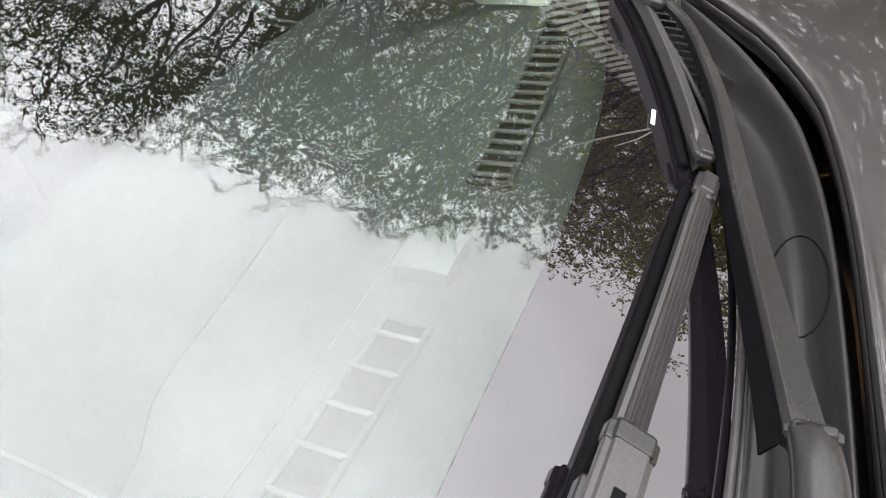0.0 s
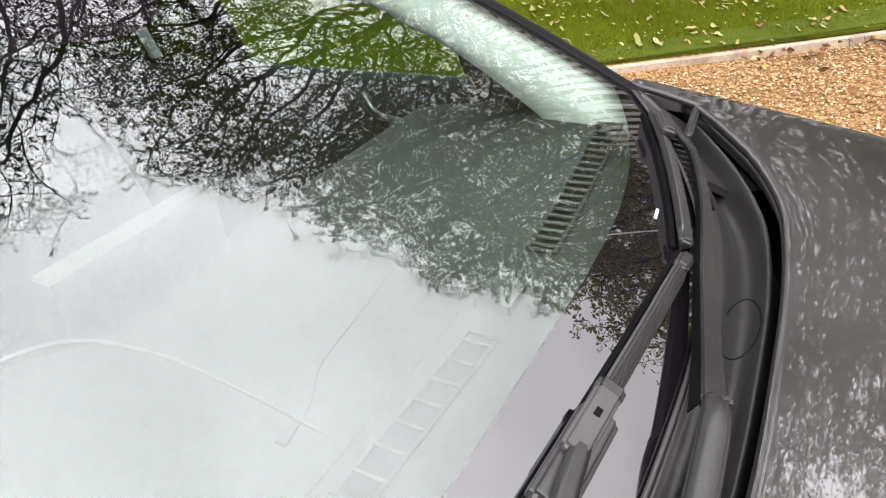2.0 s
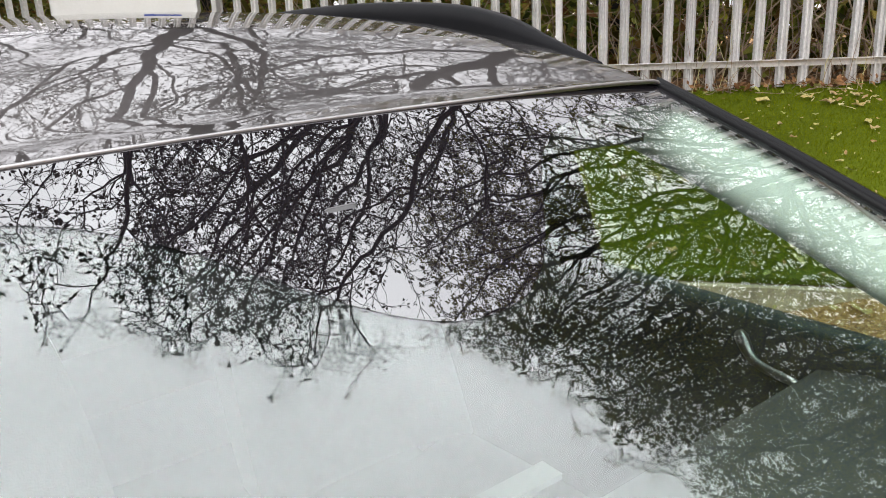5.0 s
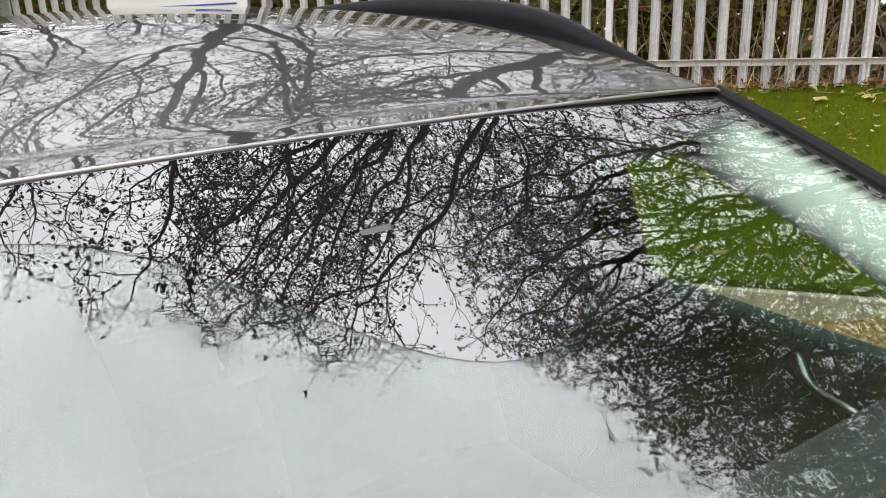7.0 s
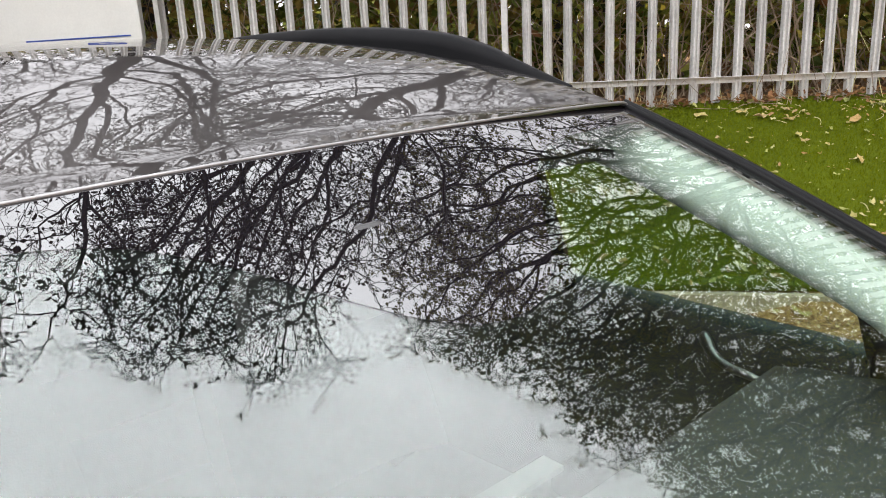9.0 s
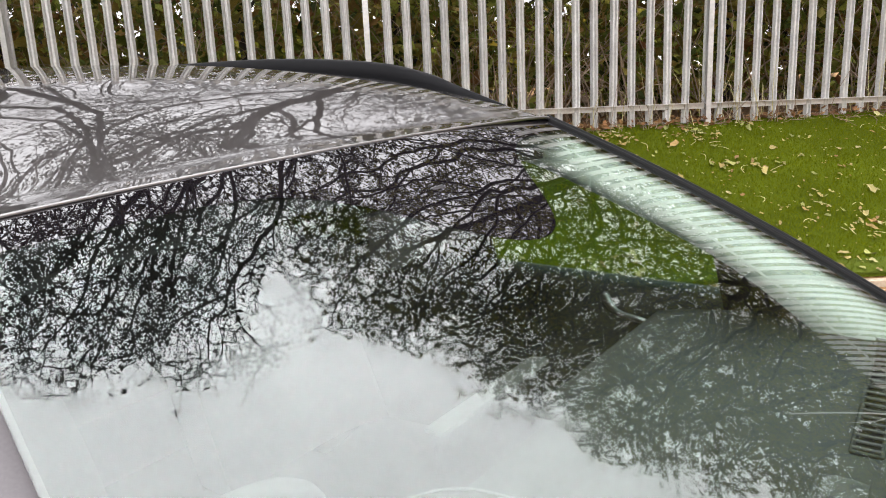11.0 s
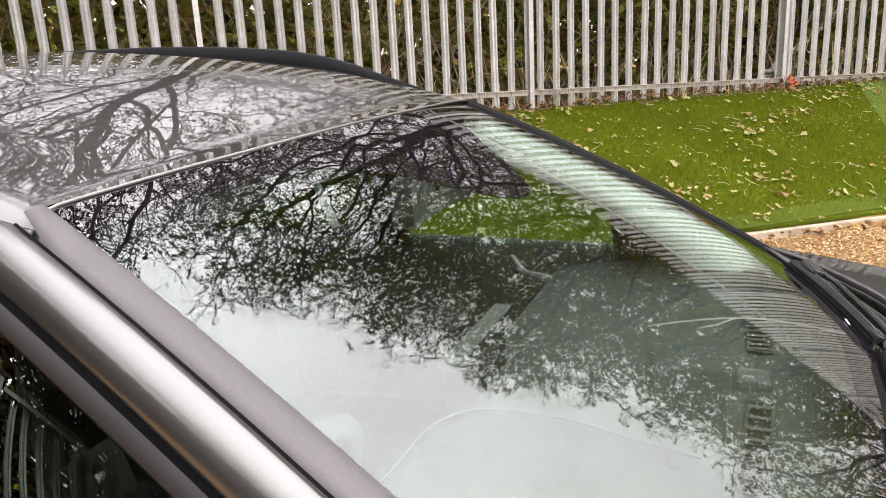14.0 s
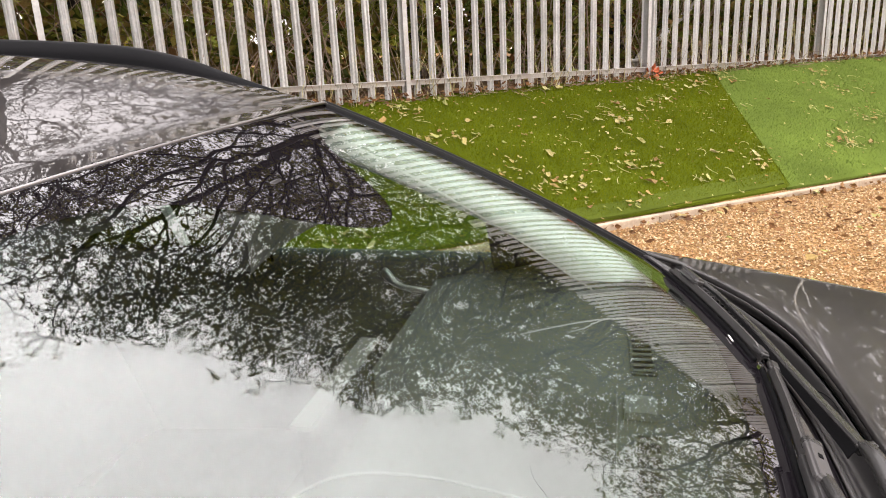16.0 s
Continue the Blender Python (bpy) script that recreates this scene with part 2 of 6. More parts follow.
M_BROWNLEAF = island_mat("dead_brown_leaves", [(0.16, 0.075, 0.035), (0.24, 0.12, 0.05), (0.11, 0.055, 0.03), (0.30, 0.17, 0.07), (0.20, 0.09, 0.04)], 0.75, 0.2, 0.1)
M_BLADE = island_mat("turf_blades", [(0.076, 0.097, 0.003), (0.120, 0.143, 0.004), (0.092, 0.113, 0.003), (0.150, 0.170, 0.006)], 0.8, 0.01, 0.15)
# Blades of the lit face, toned lighter like their turf.
M_BLADE_LIT_FACE = island_mat("lit_face_turf_blades", [(0.085, 0.13, 0.022), (0.115, 0.165, 0.03), (0.10, 0.15, 0.026), (0.13, 0.18, 0.035)], 0.6, 0.2, 0.15)


# ---- mesh helpers ----
def mesh_of(name, verts, faces, material, smooth=True):
    me = bpy.data.meshes.new(name)
    me.from_pydata([tuple(v) for v in verts], [], faces)
    me.materials.append(material)
    if smooth:
        me.polygons.foreach_set("use_smooth", [True] * len(me.polygons))
    me.update()
    return me


def part(name, bm, material, parent=None, label="", smooth=False):
    me = bpy.data.meshes.new(name)
    bmesh.ops.recalc_face_normals(bm, faces=bm.faces)
    bm.to_mesh(me)
    bm.free()
    me.materials.append(material)
    if smooth:
        me.polygons.foreach_set("use_smooth", [True] * len(me.polygons))
    ob = new(name, me)
    ob.parent = parent
    return tagged(ob, label) if label else ob


def mpart(name, verts, faces, material, parent=None, label="", smooth=True):
    ob = new(name, mesh_of(name, verts, faces, material, smooth))
    ob.parent = parent
    return tagged(ob, label) if label else ob


def soften(ob, width=0.003, segments=2, angle=35):
    """Rounded edges where faces meet sharply."""
    b = ob.modifiers.new("round_edges", "BEVEL")
    b.width, b.segments, b.limit_method, b.angle_limit = width, segments, "ANGLE", radians(angle)
    return ob


def block(sx, sy, sz, at=(0, 0, 0), turn=None, bevel=0.0):
    bm = bmesh.new()
    bmesh.ops.create_cube(bm, size=1.0)
    bmesh.ops.scale(bm, vec=(sx, sy, sz), verts=bm.verts)
    if bevel > 0:
        bmesh.ops.bevel(bm, geom=bm.edges[:], offset=bevel, segments=2, affect="EDGES")
    if turn is not None:
        bmesh.ops.transform(bm, matrix=turn, verts=bm.verts)
    bmesh.ops.translate(bm, vec=at, verts=bm.verts)
    return bm


def sheet(rows):
    """Quads over a grid of points."""
    h, w = len(rows), len(rows[0])
    verts = [p for r in rows for p in r]
    faces = [(i * w + j, i * w + j + 1, (i + 1) * w + j + 1, (i + 1) * w + j) for i in range(h - 1) for j in range(w - 1)]
    return verts, faces


def slab(rows, thick, towards=(0, 0, -1)):
    """A grid of points given thickness: both faces and the rim."""
    h, w = len(rows), len(rows[0])
    t = Vector(towards) * thick
    top, faces = sheet(rows)
    n = len(top)
    verts = top + [Vector(p) + t for p in top]
    faces = faces + [tuple(n + k for k in reversed(f)) for f in faces]
    rim = [(0, j) for j in range(w)] + [(i, w - 1) for i in range(1, h)] + [(h - 1, j) for j in range(w - 2, -1, -1)] + [(i, 0) for i in range(h - 2, 0, -1)]
    # the rim has corners of its own, so that the faces keep their shading up to the edge
    ids = [i * w + j for i, j in rim]
    m, c = len(verts), len(ids)
    verts = verts + [Vector(top[k]) for k in ids] + [Vector(top[k]) + t for k in ids]
    for k in range(c):
        q = (k + 1) % c
        faces.append((m + q, m + k, m + c + k, m + c + q))
    return verts, faces


def tube(points, radii, sides=8, caps=True, flat=1.0, up=(0, 0, 1)):
    """A round or flattened bar along points."""
    pts = [Vector(p) for p in points]
    verts, faces = [], []
    n = len(pts)
    upv = Vector(up)
    for i, p in enumerate(pts):
        d = (pts[min(i + 1, n - 1)] - pts[max(i - 1, 0)]).normalized()
        s = d.cross(upv)
        s = s.normalized() if s.length > 1e-4 else d.orthogonal().normalized()
        o = s.cross(d)
        r = radii[i] if hasattr(radii, "__len__") else radii
        for k in range(sides):
            a = 2 * math.pi * k / sides
            verts.append(p + s * math.cos(a) * r + o * math.sin(a) * r * flat)
    for i in range(n - 1):
        for k in range(sides):
            a, b = i * sides + k, i * sides + (k + 1) % sides
            faces.append((a, b, b + sides, a + sides))
    if caps:
        faces.append(tuple(range(sides - 1, -1, -1)))
        faces.append(tuple((n - 1) * sides + k for k in range(sides)))
    return verts, faces


def lerp(a, b, t):
    return a + (b - a) * t


def bez(pts, n):
    """n points on a smooth curve through the given points."""
    P = [Vector(p) for p in pts]
    out = []
    m = len(P) - 1
    for k in range(n):
        f = k / (n - 1) * m
        i = min(int(f), m - 1)
        t = f - i
        p0, p1, p2, p3 = P[max(i - 1, 0)], P[i], P[i + 1], P[min(i + 2, m)]
        out.append(0.5 * ((2 * p1) + (p2 - p0) * t + (2 * p0 - 5 * p1 + 4 * p2 - p3) * t * t + (3 * p1 - p0 - 3 * p2 + p3) * t ** 3))
    return out


# ---- ground ----
CAR_AT = Vector((-2.7313, 1.1474, 0.0))
CAR_TURN, CAR_LEAN = -41.2, 2.0
CAR_POSE = pose(CAR_AT.x, CAR_AT.y, 0, 0, 0, CAR_TURN) @ pose(0, 0, 0, CAR_LEAN, 0, 0)
C_LEFT = Vector((math.sin(radians(-CAR_TURN)), math.cos(radians(CAR_TURN)), 0))
FENCE_Y, BAY = 6.36, 2.915
PITCH = 0.1594
PALE_START = {-2: 0.19, -1: 0.172, 0: 0.114, 1: 0.10}


def smooth01(a, b, x):
    t = min(max((x - a) / (b - a), 0.0), 1.0)
    return t * t * (3 - 2 * t)


def kerb_y(x):
    return 4.05 - 0.04 * min(max(x, -3), 6)


def ground_z(x, y):
    k = kerb_y(x)
    if y > k:
        b = 0.295 + 0.345 * (y - k)
        top = 0.295 + 0.345 * (6.5 - k)
        return min(b, top + 0.03 * (min(y, 14) - 6.5))
    side = (x - CAR_AT.x) * C_LEFT.x + (y - CAR_AT.y) * C_LEFT.y
    return 0.034 * min(max(side, -1.5), 3.9) + 0.105 * smooth01(1.4, 3.7, side)


def ground_rows(xs, ys, lift=0.0, rough=0.0):
    return [[Vector((x, y, ground_z(x, y) + lift + rough * noise.noise((x * 1.7, y * 1.7, 3.1)))) for x in xs] for y in ys]


def ground_mat(name, colours, scale, bump, dist):
    m = bpy.data.materials.new(name)
    m.use_nodes = True
    n, l = m.node_tree.nodes, m.node_tree.links
    b = n["Principled BSDF"]
    b.inputs["Roughness"].default_value = 0.9
    b.inputs["Specular IOR Level"].default_value = 0.05
    co = n.new("ShaderNodeTexCoord")
    vor, big = n.new("ShaderNodeTexVoronoi"), n.new("ShaderNodeTexNoise")
    vor.inputs["Scale"].default_value = scale
    big.inputs["Scale"].default_value, big.inputs["Detail"].default_value = 1.6, 5
    l.new(co.outputs["Object"], vor.inputs["Vector"])
    l.new(co.outputs["Object"], big.inputs["Vector"])
    sep = n.new("ShaderNodeSeparateColor")
    l.new(vor.outputs["Color"], sep.inputs[0])
    ramp = n.new("ShaderNodeValToRGB")
    e = ramp.color_ramp.elements
    while len(e) < len(colours):
        e.new(0.5)
    for i, c in enumerate(colours):
        e[i].position, e[i].color = i / (len(colours) - 1), (*c, 1)
    l.new(sep.outputs[0], ramp.inputs["Fac"])
    mu = n.new("ShaderNodeMixRGB")
    mu.blend_type, mu.inputs["Fac"].default_value = "MULTIPLY", 0.7
    r = n.new("ShaderNodeMapRange")
    r.inputs["From Min"].default_value, r.inputs["From Max"].default_value = 0.3, 0.7
    r.inputs["To Min"].default_value, r.inputs["To Max"].default_value = 0.65, 1.15
    l.new(big.outputs["Fac"], r.inputs["Value"])
    l.new(ramp.outputs["Color"], mu.inputs["Color1"])
    l.new(r.outputs["Result"], mu.inputs["Color2"])
    l.new(mu.outputs["Color"], b.inputs["Base Color"])
    bp = n.new("ShaderNodeBump")
    bp.inputs["Strength"].default_value, bp.inputs["Distance"].default_value = bump, dist
    l.new(vor.outputs["Distance"], bp.inputs["Height"])
    l.new(bp.outputs["Normal"], b.inputs["Normal"])
    return m


M_GRAVEL = ground_mat("gravel_bed", [(0.12, 0.06, 0.025), (0.26, 0.145, 0.06), (0.38, 0.25, 0.12), (0.19, 0.095, 0.038)], 95, 0.6, 0.01)
M_TURF = ground_mat("dark_turf", [(0.062, 0.083, 0.005), (0.098, 0.123, 0.008), (0.078, 0.102, 0.006)], 160, 0.8, 0.010)
# Turf past the ridge: the less steep face's light is put into the green.
M_TURF_LIT_FACE = ground_mat("lit_face_turf", [(0.085, 0.125, 0.020), (0.115, 0.16, 0.028), (0.10, 0.14, 0.024)], 160, 0.6, 0.008)
M_TURF_STRIP = ground_mat("strip_turf", [(0.062, 0.085, 0.010), (0.090, 0.115, 0.016), (0.075, 0.098, 0.013)], 160, 0.6, 0.008)
M_SOIL = ground_mat("leaf_litter", [(0.06, 0.04, 0.025), (0.12, 0.07, 0.04), (0.09, 0.06, 0.03)], 40, 0.7, 0.02)


def steps(a, b, n):
    return [lerp(a, b, i / (n - 1)) for i in range(n)]


far_x = [-300, -80, -30] + steps(-16, 18, 86) + [34, 90, 300]
far_y = [-300, -80, -25] + steps(-10, 3.8, 36) + steps(3.9, 6.6, 28) + [7.5, 9, 12, 16, 30, 90, 300]
v, f = sheet(ground_rows(far_x, far_y, -0.012))
ground = tagged(mpart("ground", v, f, M_GRAVEL), "pale orange gravel ground of a parking area", "ground", kind="structure")


def ridge_x(y):
    return 2.62 + (y - 4.42) * 0.68


def turf_piece(name, x_of, y0, y1, material, label, lift=0.006, nx=70, ny=22):
    rows = []
    for j in range(ny):
        y = lerp(y0, y1, j / (ny - 1))
        a, b = x_of(y)
        row = []
        for i in range(nx):
            x = lerp(a, b, i / (nx - 1))
            yy = max(y, kerb_y(x) + 0.03)
            row.append(Vector((x, yy, ground_z(x, yy) + lift + 0.012 * noise.noise((x * 1.3, yy * 1.3, 0.4)))))
        rows.append(row)
    v, f = slab(rows, 0.02)
    return tagged(mpart(name, v, f, material), label, "turf", kind="structure")


turf_piece("turf_bank", lambda y: (-14.0, ridge_x(y)), 4.0, 6.42, M_TURF, "dark green artificial turf on a sloping bank")
turf_piece("turf_bank_lit_face", lambda y: (ridge_x(y) + 0.004, 14.0), 3.9, 6.42, M_TURF_LIT_FACE, "artificial turf past the ridge, toned lighter as a lit face", 0.01)
turf_piece("turf_strip", lambda y: (-14.0, ridge_x(y) - 0.05), 4.05, 4.22, M_TURF_STRIP, "lighter strip of artificial turf along the timber edging", 0.016, 60, 5)
v, f = sheet(ground_rows(steps(-16, 18, 60), steps(6.38, 12, 14), 0.012, 0.06))
tagged(mpart("soil", v, f, M_SOIL), "brown leaf litter and soil behind the fence", "soil", kind="structure")

# timber edging in boards, end to end
edging = new("timber_edging")
tagged(edging, "weathered timber edging boards between gravel and turf", "edging", kind="structure")
for i in range(-6, 7):
    x0, x1 = i * 2.0 + 0.9, i * 2.0 + 2.894
    a = Vector((x0, kerb_y(x0), 0))
    b = Vector((x1, kerb_y(x1), 0))
    rows = []
    for k in range(9):
        p = a.lerp(b, k / 8)
        z = 0.287 + 0.006 * noise.noise((p.x * 1.1, 2.0, i))
        w = 0.025
        rows.append([Vector((p.x, p.y - w, 0.10)), Vector((p.x, p.y - w, z - 0.006)), Vector((p.x, p.y - w + 0.007, z)),
                     Vector((p.x, p.y + w - 0.007, z)), Vector((p.x, p.y + w, z - 0.006)), Vector((p.x, p.y + w, 0.10))])
    v, f = sheet(rows)
    f += [tuple(range(5, -1, -1)), tuple(8 * 6 + k for k in range(6))]
    mpart("board", v, f, M_TIMBER, edging, smooth=False)

# ---- palisade fence ----
fence = tagged(new("palisade_fence"), "galvanised steel palisade fence with upright pales", "fence")


def rail_z(x):
    return 1.2755 - 0.0092 * x


def pale_mesh():
    """A W-section pale, 2.4 m high, with a splayed three-point head."""
    prof = [(-0.035, 0.000), (-0.029, 0.008), (-0.021, 0.026), (-0.012, 0.029), (-0.004, 0.008), (0.004, 0.008), (0.012, 0.029), (0.021, 0.026), (0.029, 0.008), (0.035, 0.000)]
    n = len(prof)
    verts, faces = [], []
    for z in (0.0, 2.28):
        verts += [(x, -y, z) for x, y in prof]
        verts += [(x, -y + 0.003, z) for x, y in prof]
    for k in range(n - 1):
        faces.append((k, k + 1, 2 * n + k + 1, 2 * n + k))
        faces.append((n + k + 1, n + k, 3 * n + k, 3 * n + k + 1))
    faces += [(0, 2 * n, 3 * n, n), (n - 1, 2 * n - 1, 4 * n - 1, 3 * n - 1)]
    base = len(verts)
    for cx, h in ((-0.028, 2.37), (0.0, 2.41), (0.028, 2.37)):
        lo = len(verts)
        verts += [(cx - 0.009, -0.008, 2.28), (cx + 0.009, -0.008, 2.28), (cx + 0.009, -0.004, 2.28), (cx - 0.009, -0.004, 2.28), (cx * 1.1, -0.018, h)]
        faces += [(lo, lo + 1, lo + 4), (lo + 1, lo + 2, lo + 4), (lo + 2, lo + 3, lo + 4), (lo + 3, lo, lo + 4)]
    return mesh_of("pale", verts, faces, M_STEEL, False)


PALE = pale_mesh()
bolt_bm = bmesh.new()
bmesh.ops.create_cone(bolt_bm, cap_ends=True, segments=8, radius1=0.008, radius2=0.006, depth=0.008, matrix=Matrix.Rotation(radians(90), 4, "X"))
BOLT = bpy.data.meshes.new("bolt")
bolt_bm.to_mesh(BOLT)
bolt_bm.free()
BOLT.materials.append(M_STEEL)
FIRST_BAY, LAST_BAY = -3, 6
for bay in range(FIRST_BAY, LAST_BAY):
    x0 = bay * BAY
    if bay < LAST_BAY:
        # bottom and top rails: steel angle, one length a bay
        for dz in (0.0, 1.82):
            verts, faces = [], []
            for x in (x0 + 0.03, x0 + BAY - 0.03):
                z = rail_z(x) + dz
                y = FENCE_Y - 0.018
                verts += [(x, y - 0.045, z), (x, y - 0.045, z - 0.005), (x, y - 0.005, z - 0.005), (x, y - 0.005, z - 0.05), (x, y, z - 0.05), (x, y, z)]
            for k in range(6):
                faces.append((k, (k + 1) % 6, 6 + (k + 1) % 6, 6 + k))
            faces += [(5, 4, 3, 2, 1, 0), (6, 7, 8, 9, 10, 11)]
            mpart("rail", verts, faces, M_STEEL, fence, smooth=False)
        for k in range(17):
            x = x0 + PALE_START.get(bay, 0.15) + k * PITCH
            o = new("pale", PALE)
            o.parent = fence
            o.location = (x + random.uniform(-0.004, 0.004), FENCE_Y, ground_z(x, FENCE_Y) + 0.015 + random.uniform(-0.012, 0.012))
            o.rotation_euler = (random.uniform(-0.004, 0.004), random.uniform(-0.006, 0.006), random.uniform(-0.05, 0.05))
            if -1.7 < x < 5:
                bo = new("bolt", BOLT)
                bo.parent = fence
                bo.location = (x, FENCE_Y - 0.027, rail_z(x) - 0.030)
for bay in range(FIRST_BAY, LAST_BAY + 1):
    # I-section post
    x0 = bay * BAY
    z0 = ground_z(x0, FENCE_Y) - 0.3
    prof = [(-0.022, -0.055), (0.022, -0.055), (0.022, -0.048), (0.004, -0.045), (0.004, 0.045), (0.022, 0.048), (0.022, 0.055), (-0.022, 0.055), (-0.022, 0.048), (-0.004, 0.045), (-0.004, -0.045), (-0.022, -0.048)]
    verts = [(x0 + a, FENCE_Y + 0.005 + b, z) for z in (z0, z0 + 2.62) for a, b in prof]
    faces = [(k, (k + 1) % 12, 12 + (k + 1) % 12, 12 + k) for k in range(12)] + [tuple(range(11, -1, -1)), tuple(range(12, 24))]
    mpart("post", verts, faces, M_STEEL, fence, smooth=False)

# the fence turns the corner and runs back along the other side of the yard
side_fence = tagged(new("palisade_fence"), "side palisade fence, steel toned dark green for shade", "fence")
SIDE_X = FIRST_BAY * BAY
SHADE_PALE = PALE.copy()
SHADE_PALE.materials[0] = M_SHADESTEEL
for bay in range(6):
    y0 = FENCE_Y - bay * BAY
    z_r = 0.62
    for dz in (0.0, 1.75):
        part("rail", block(0.045, BAY - 0.08, 0.05, (SIDE_X + 0.03, y0 - BAY / 2, z_r + dz)), M_SHADESTEEL, side_fence)
    part("post", block(0.11, 0.044, 2.55, (SIDE_X, y0 - BAY, 1.2), None, 0.004), M_SHADESTEEL, side_fence)
    for k in range(1, 17):
        o = new("pale", SHADE_PALE)
        o.parent = side_fence
        o.location = (SIDE_X, y0 - k * PITCH, ground_z(SIDE_X, min(y0 - k * PITCH, 3.8)) + 0.02)
        o.rotation_euler = (random.uniform(-0.004, 0.004), random.uniform(-0.006, 0.006), radians(90) + random.uniform(-0.05, 0.05))

# white notice board fixed to the fence
sign = tagged(new("notice_board"), "white notice board with a blue emblem on the fence", "sign")
SX0, SX1, SZ0, SZ1 = -7.45, -5.98, 1.50, 2.75
soften(part("board", block(SX1 - SX0, 0.004, SZ1 - SZ0, ((SX0 + SX1) / 2, FENCE_Y - 0.07, (SZ0 + SZ1) / 2)), M_SIGN, sign), 0.001)
for x in (SX0 + 0.25, SX1 - 0.012):
    part("bracket", block(0.03, 0.05, SZ1 - SZ0 + 0.02, (x, FENCE_Y - 0.042, (SZ0 + SZ1) / 2)), M_STEEL, sign)
ex, ez, ey = SX1 - 0.33, 2.43, FENCE_Y - 0.0755
em = [(-0.19, 0.14), (0.19, 0.14), (0.19, 0.0), (0.02, -0.075), (-0.19, -0.06)]
n5 = len(em)
mpart("emblem", [(ex + a, ey, ez + b) for a, b in em] + [(ex + a, ey + 0.003, ez + b) for a, b in em],
      [tuple(range(n5)), tuple(range(2 * n5 - 1, n5 - 1, -1))] + [(k, n5 + k, n5 + (k + 1) % n5, (k + 1) % n5) for k in range(n5)], M_BLUE, sign, smooth=False)
part("text_bar", block(0.20, 0.003, 0.03, (ex + 0.02, ey - 0.003, ez + 0.02)), M_SIGN, sign)
for k, (w, h, z) in enumerate(((1.0, 0.012, 1.86), (0.8, 0.012, 1.82), (1.2, 0.030, 1.74), (1.1, 0.022, 1.68), (0.9, 0.018, 1.63), (1.2, 0.022, 1.57))):
    part("text_bar", block(w, 0.003, h, (SX1 - 0.1 - w / 2, ey, z)), M_BLUE if k == 0 else M_PRINT, sign)


# ---- trees ----
def leaf_quads(verts, faces, p, d, size, rng):
    """A small folded leaf at p."""
    d = Vector(d)
    s = d.orthogonal().normalized()
    s.rotate(Matrix.Rotation(rng.uniform(0, 6.28), 3, d))
    n = d.cross(s)
    a = len(verts)
    w = size * rng.uniform(0.20, 0.34)
    verts += [p, p + d * size * 0.5 + s * w + n * size * 0.08, p + d * size, p + d * size * 0.5 - s * w + n * size * 0.08]
    faces += [(a, a + 1, a + 2), (a, a + 2, a + 3)]


def add_tube(verts, faces, pts, r0, r1, sides):
    n = len(pts)
    base = len(verts)
    for i, p in enumerate(pts):
        d = (pts[min(i + 1, n - 1)] - pts[max(i - 1, 0)])
        d = d.normalized() if d.length > 1e-6 else Vector((0, 0, 1))
        s = d.orthogonal().normalized()
        o = d.cross(s)
        r = lerp(r0, r1, i / (n - 1))
        for k in range(sides):
            a = 6.2832 * k / sides
            verts.append(p + s * (math.cos(a) * r) + o * (math.sin(a) * r))
    for i in range(n - 1):
        for k in range(sides):
            a, b = base + i * sides + k, base + i * sides + (k + 1) % sides
            faces.append((a, b, b + sides, a + sides))


def crown_points(centre, radii, count, seed, gaps, rs):
    """Points spread through a lumpy crown, denser towards its outside, with openings."""
    P = rs.normal(size=(count * 3, 3))
    P /= np.linalg.norm(P, axis=1)[:, None]
    P *= rs.uniform(0.06, 1.0, (len(P), 1)) ** 0.42
    lump = np.array([0.84 + 0.40 * noise.noise(Vector(q) * 2.1 + Vector((seed, 0, 0))) for q in P])
    P = P * lump[:, None] * np.array(radii) + np.array(centre)
    return P[[noise.noise(Vector(q) * 0.85 + Vector((0, seed, 0))) > gaps for q in P]][:count]


def grow(base, top, P, step, reach, rs):
    """Limbs that reach out step by step for the nearest free points of the crown."""
    nodes, parent = [], []
    n = max(3, int((top - base).length / step))
    lean = rs.normal(size=3) * np.array([0.05, 0.05, 0.0])
    for i in range(n + 1):
        t = i / n
        nodes.append(np.array(base.lerp(top, t)) + lean * math.sin(3.14 * t))
        parent.append(i - 1)
    N = np.array(nodes)
    free = P.copy()
    d = np.linalg.norm(free[:, None, :] - N[None, n // 2:], axis=2)
    near, dist = d.argmin(1) + n // 2, d.min(1)
    kids = [0] * len(nodes)
    for _ in range(220):
        if not len(free):
            break
        way = (free - N[near]) / np.maximum(dist, 1e-6)[:, None]
        pull = np.zeros_like(N)
        np.add.at(pull, near, way)
        fresh, owner = [], []
        for i in np.unique(near):
            if kids[i] > 3:
                continue
            v = pull[i]
            back = N[i] - N[parent[i]] if parent[i] >= 0 else np.array([0.0, 0.0, 1.0])
            v = v / (np.linalg.norm(v) + 1e-6) + 0.55 * back / (np.linalg.norm(back) + 1e-6) + rs.normal(size=3) * 0.30
            fresh.append(N[i] + v / (np.linalg.norm(v) + 1e-6) * step)
            owner.append(int(i))
        if not fresh:
            break
        first = len(N)
        F = np.array(fresh)
        N = np.vstack([N, F])
        for o in owner:
            parent.append(o)
            kids[o] += 1
            kids.append(0)
        d = np.linalg.norm(free[:, None, :] - F[None], axis=2)
        m, k = d.min(1), d.argmin(1)
        closer = m < dist
        near[closer], dist[closer] = first + k[closer], m[closer]
        keep = dist > reach
        free, near, dist = free[keep], near[keep], dist[keep]
    return N, parent


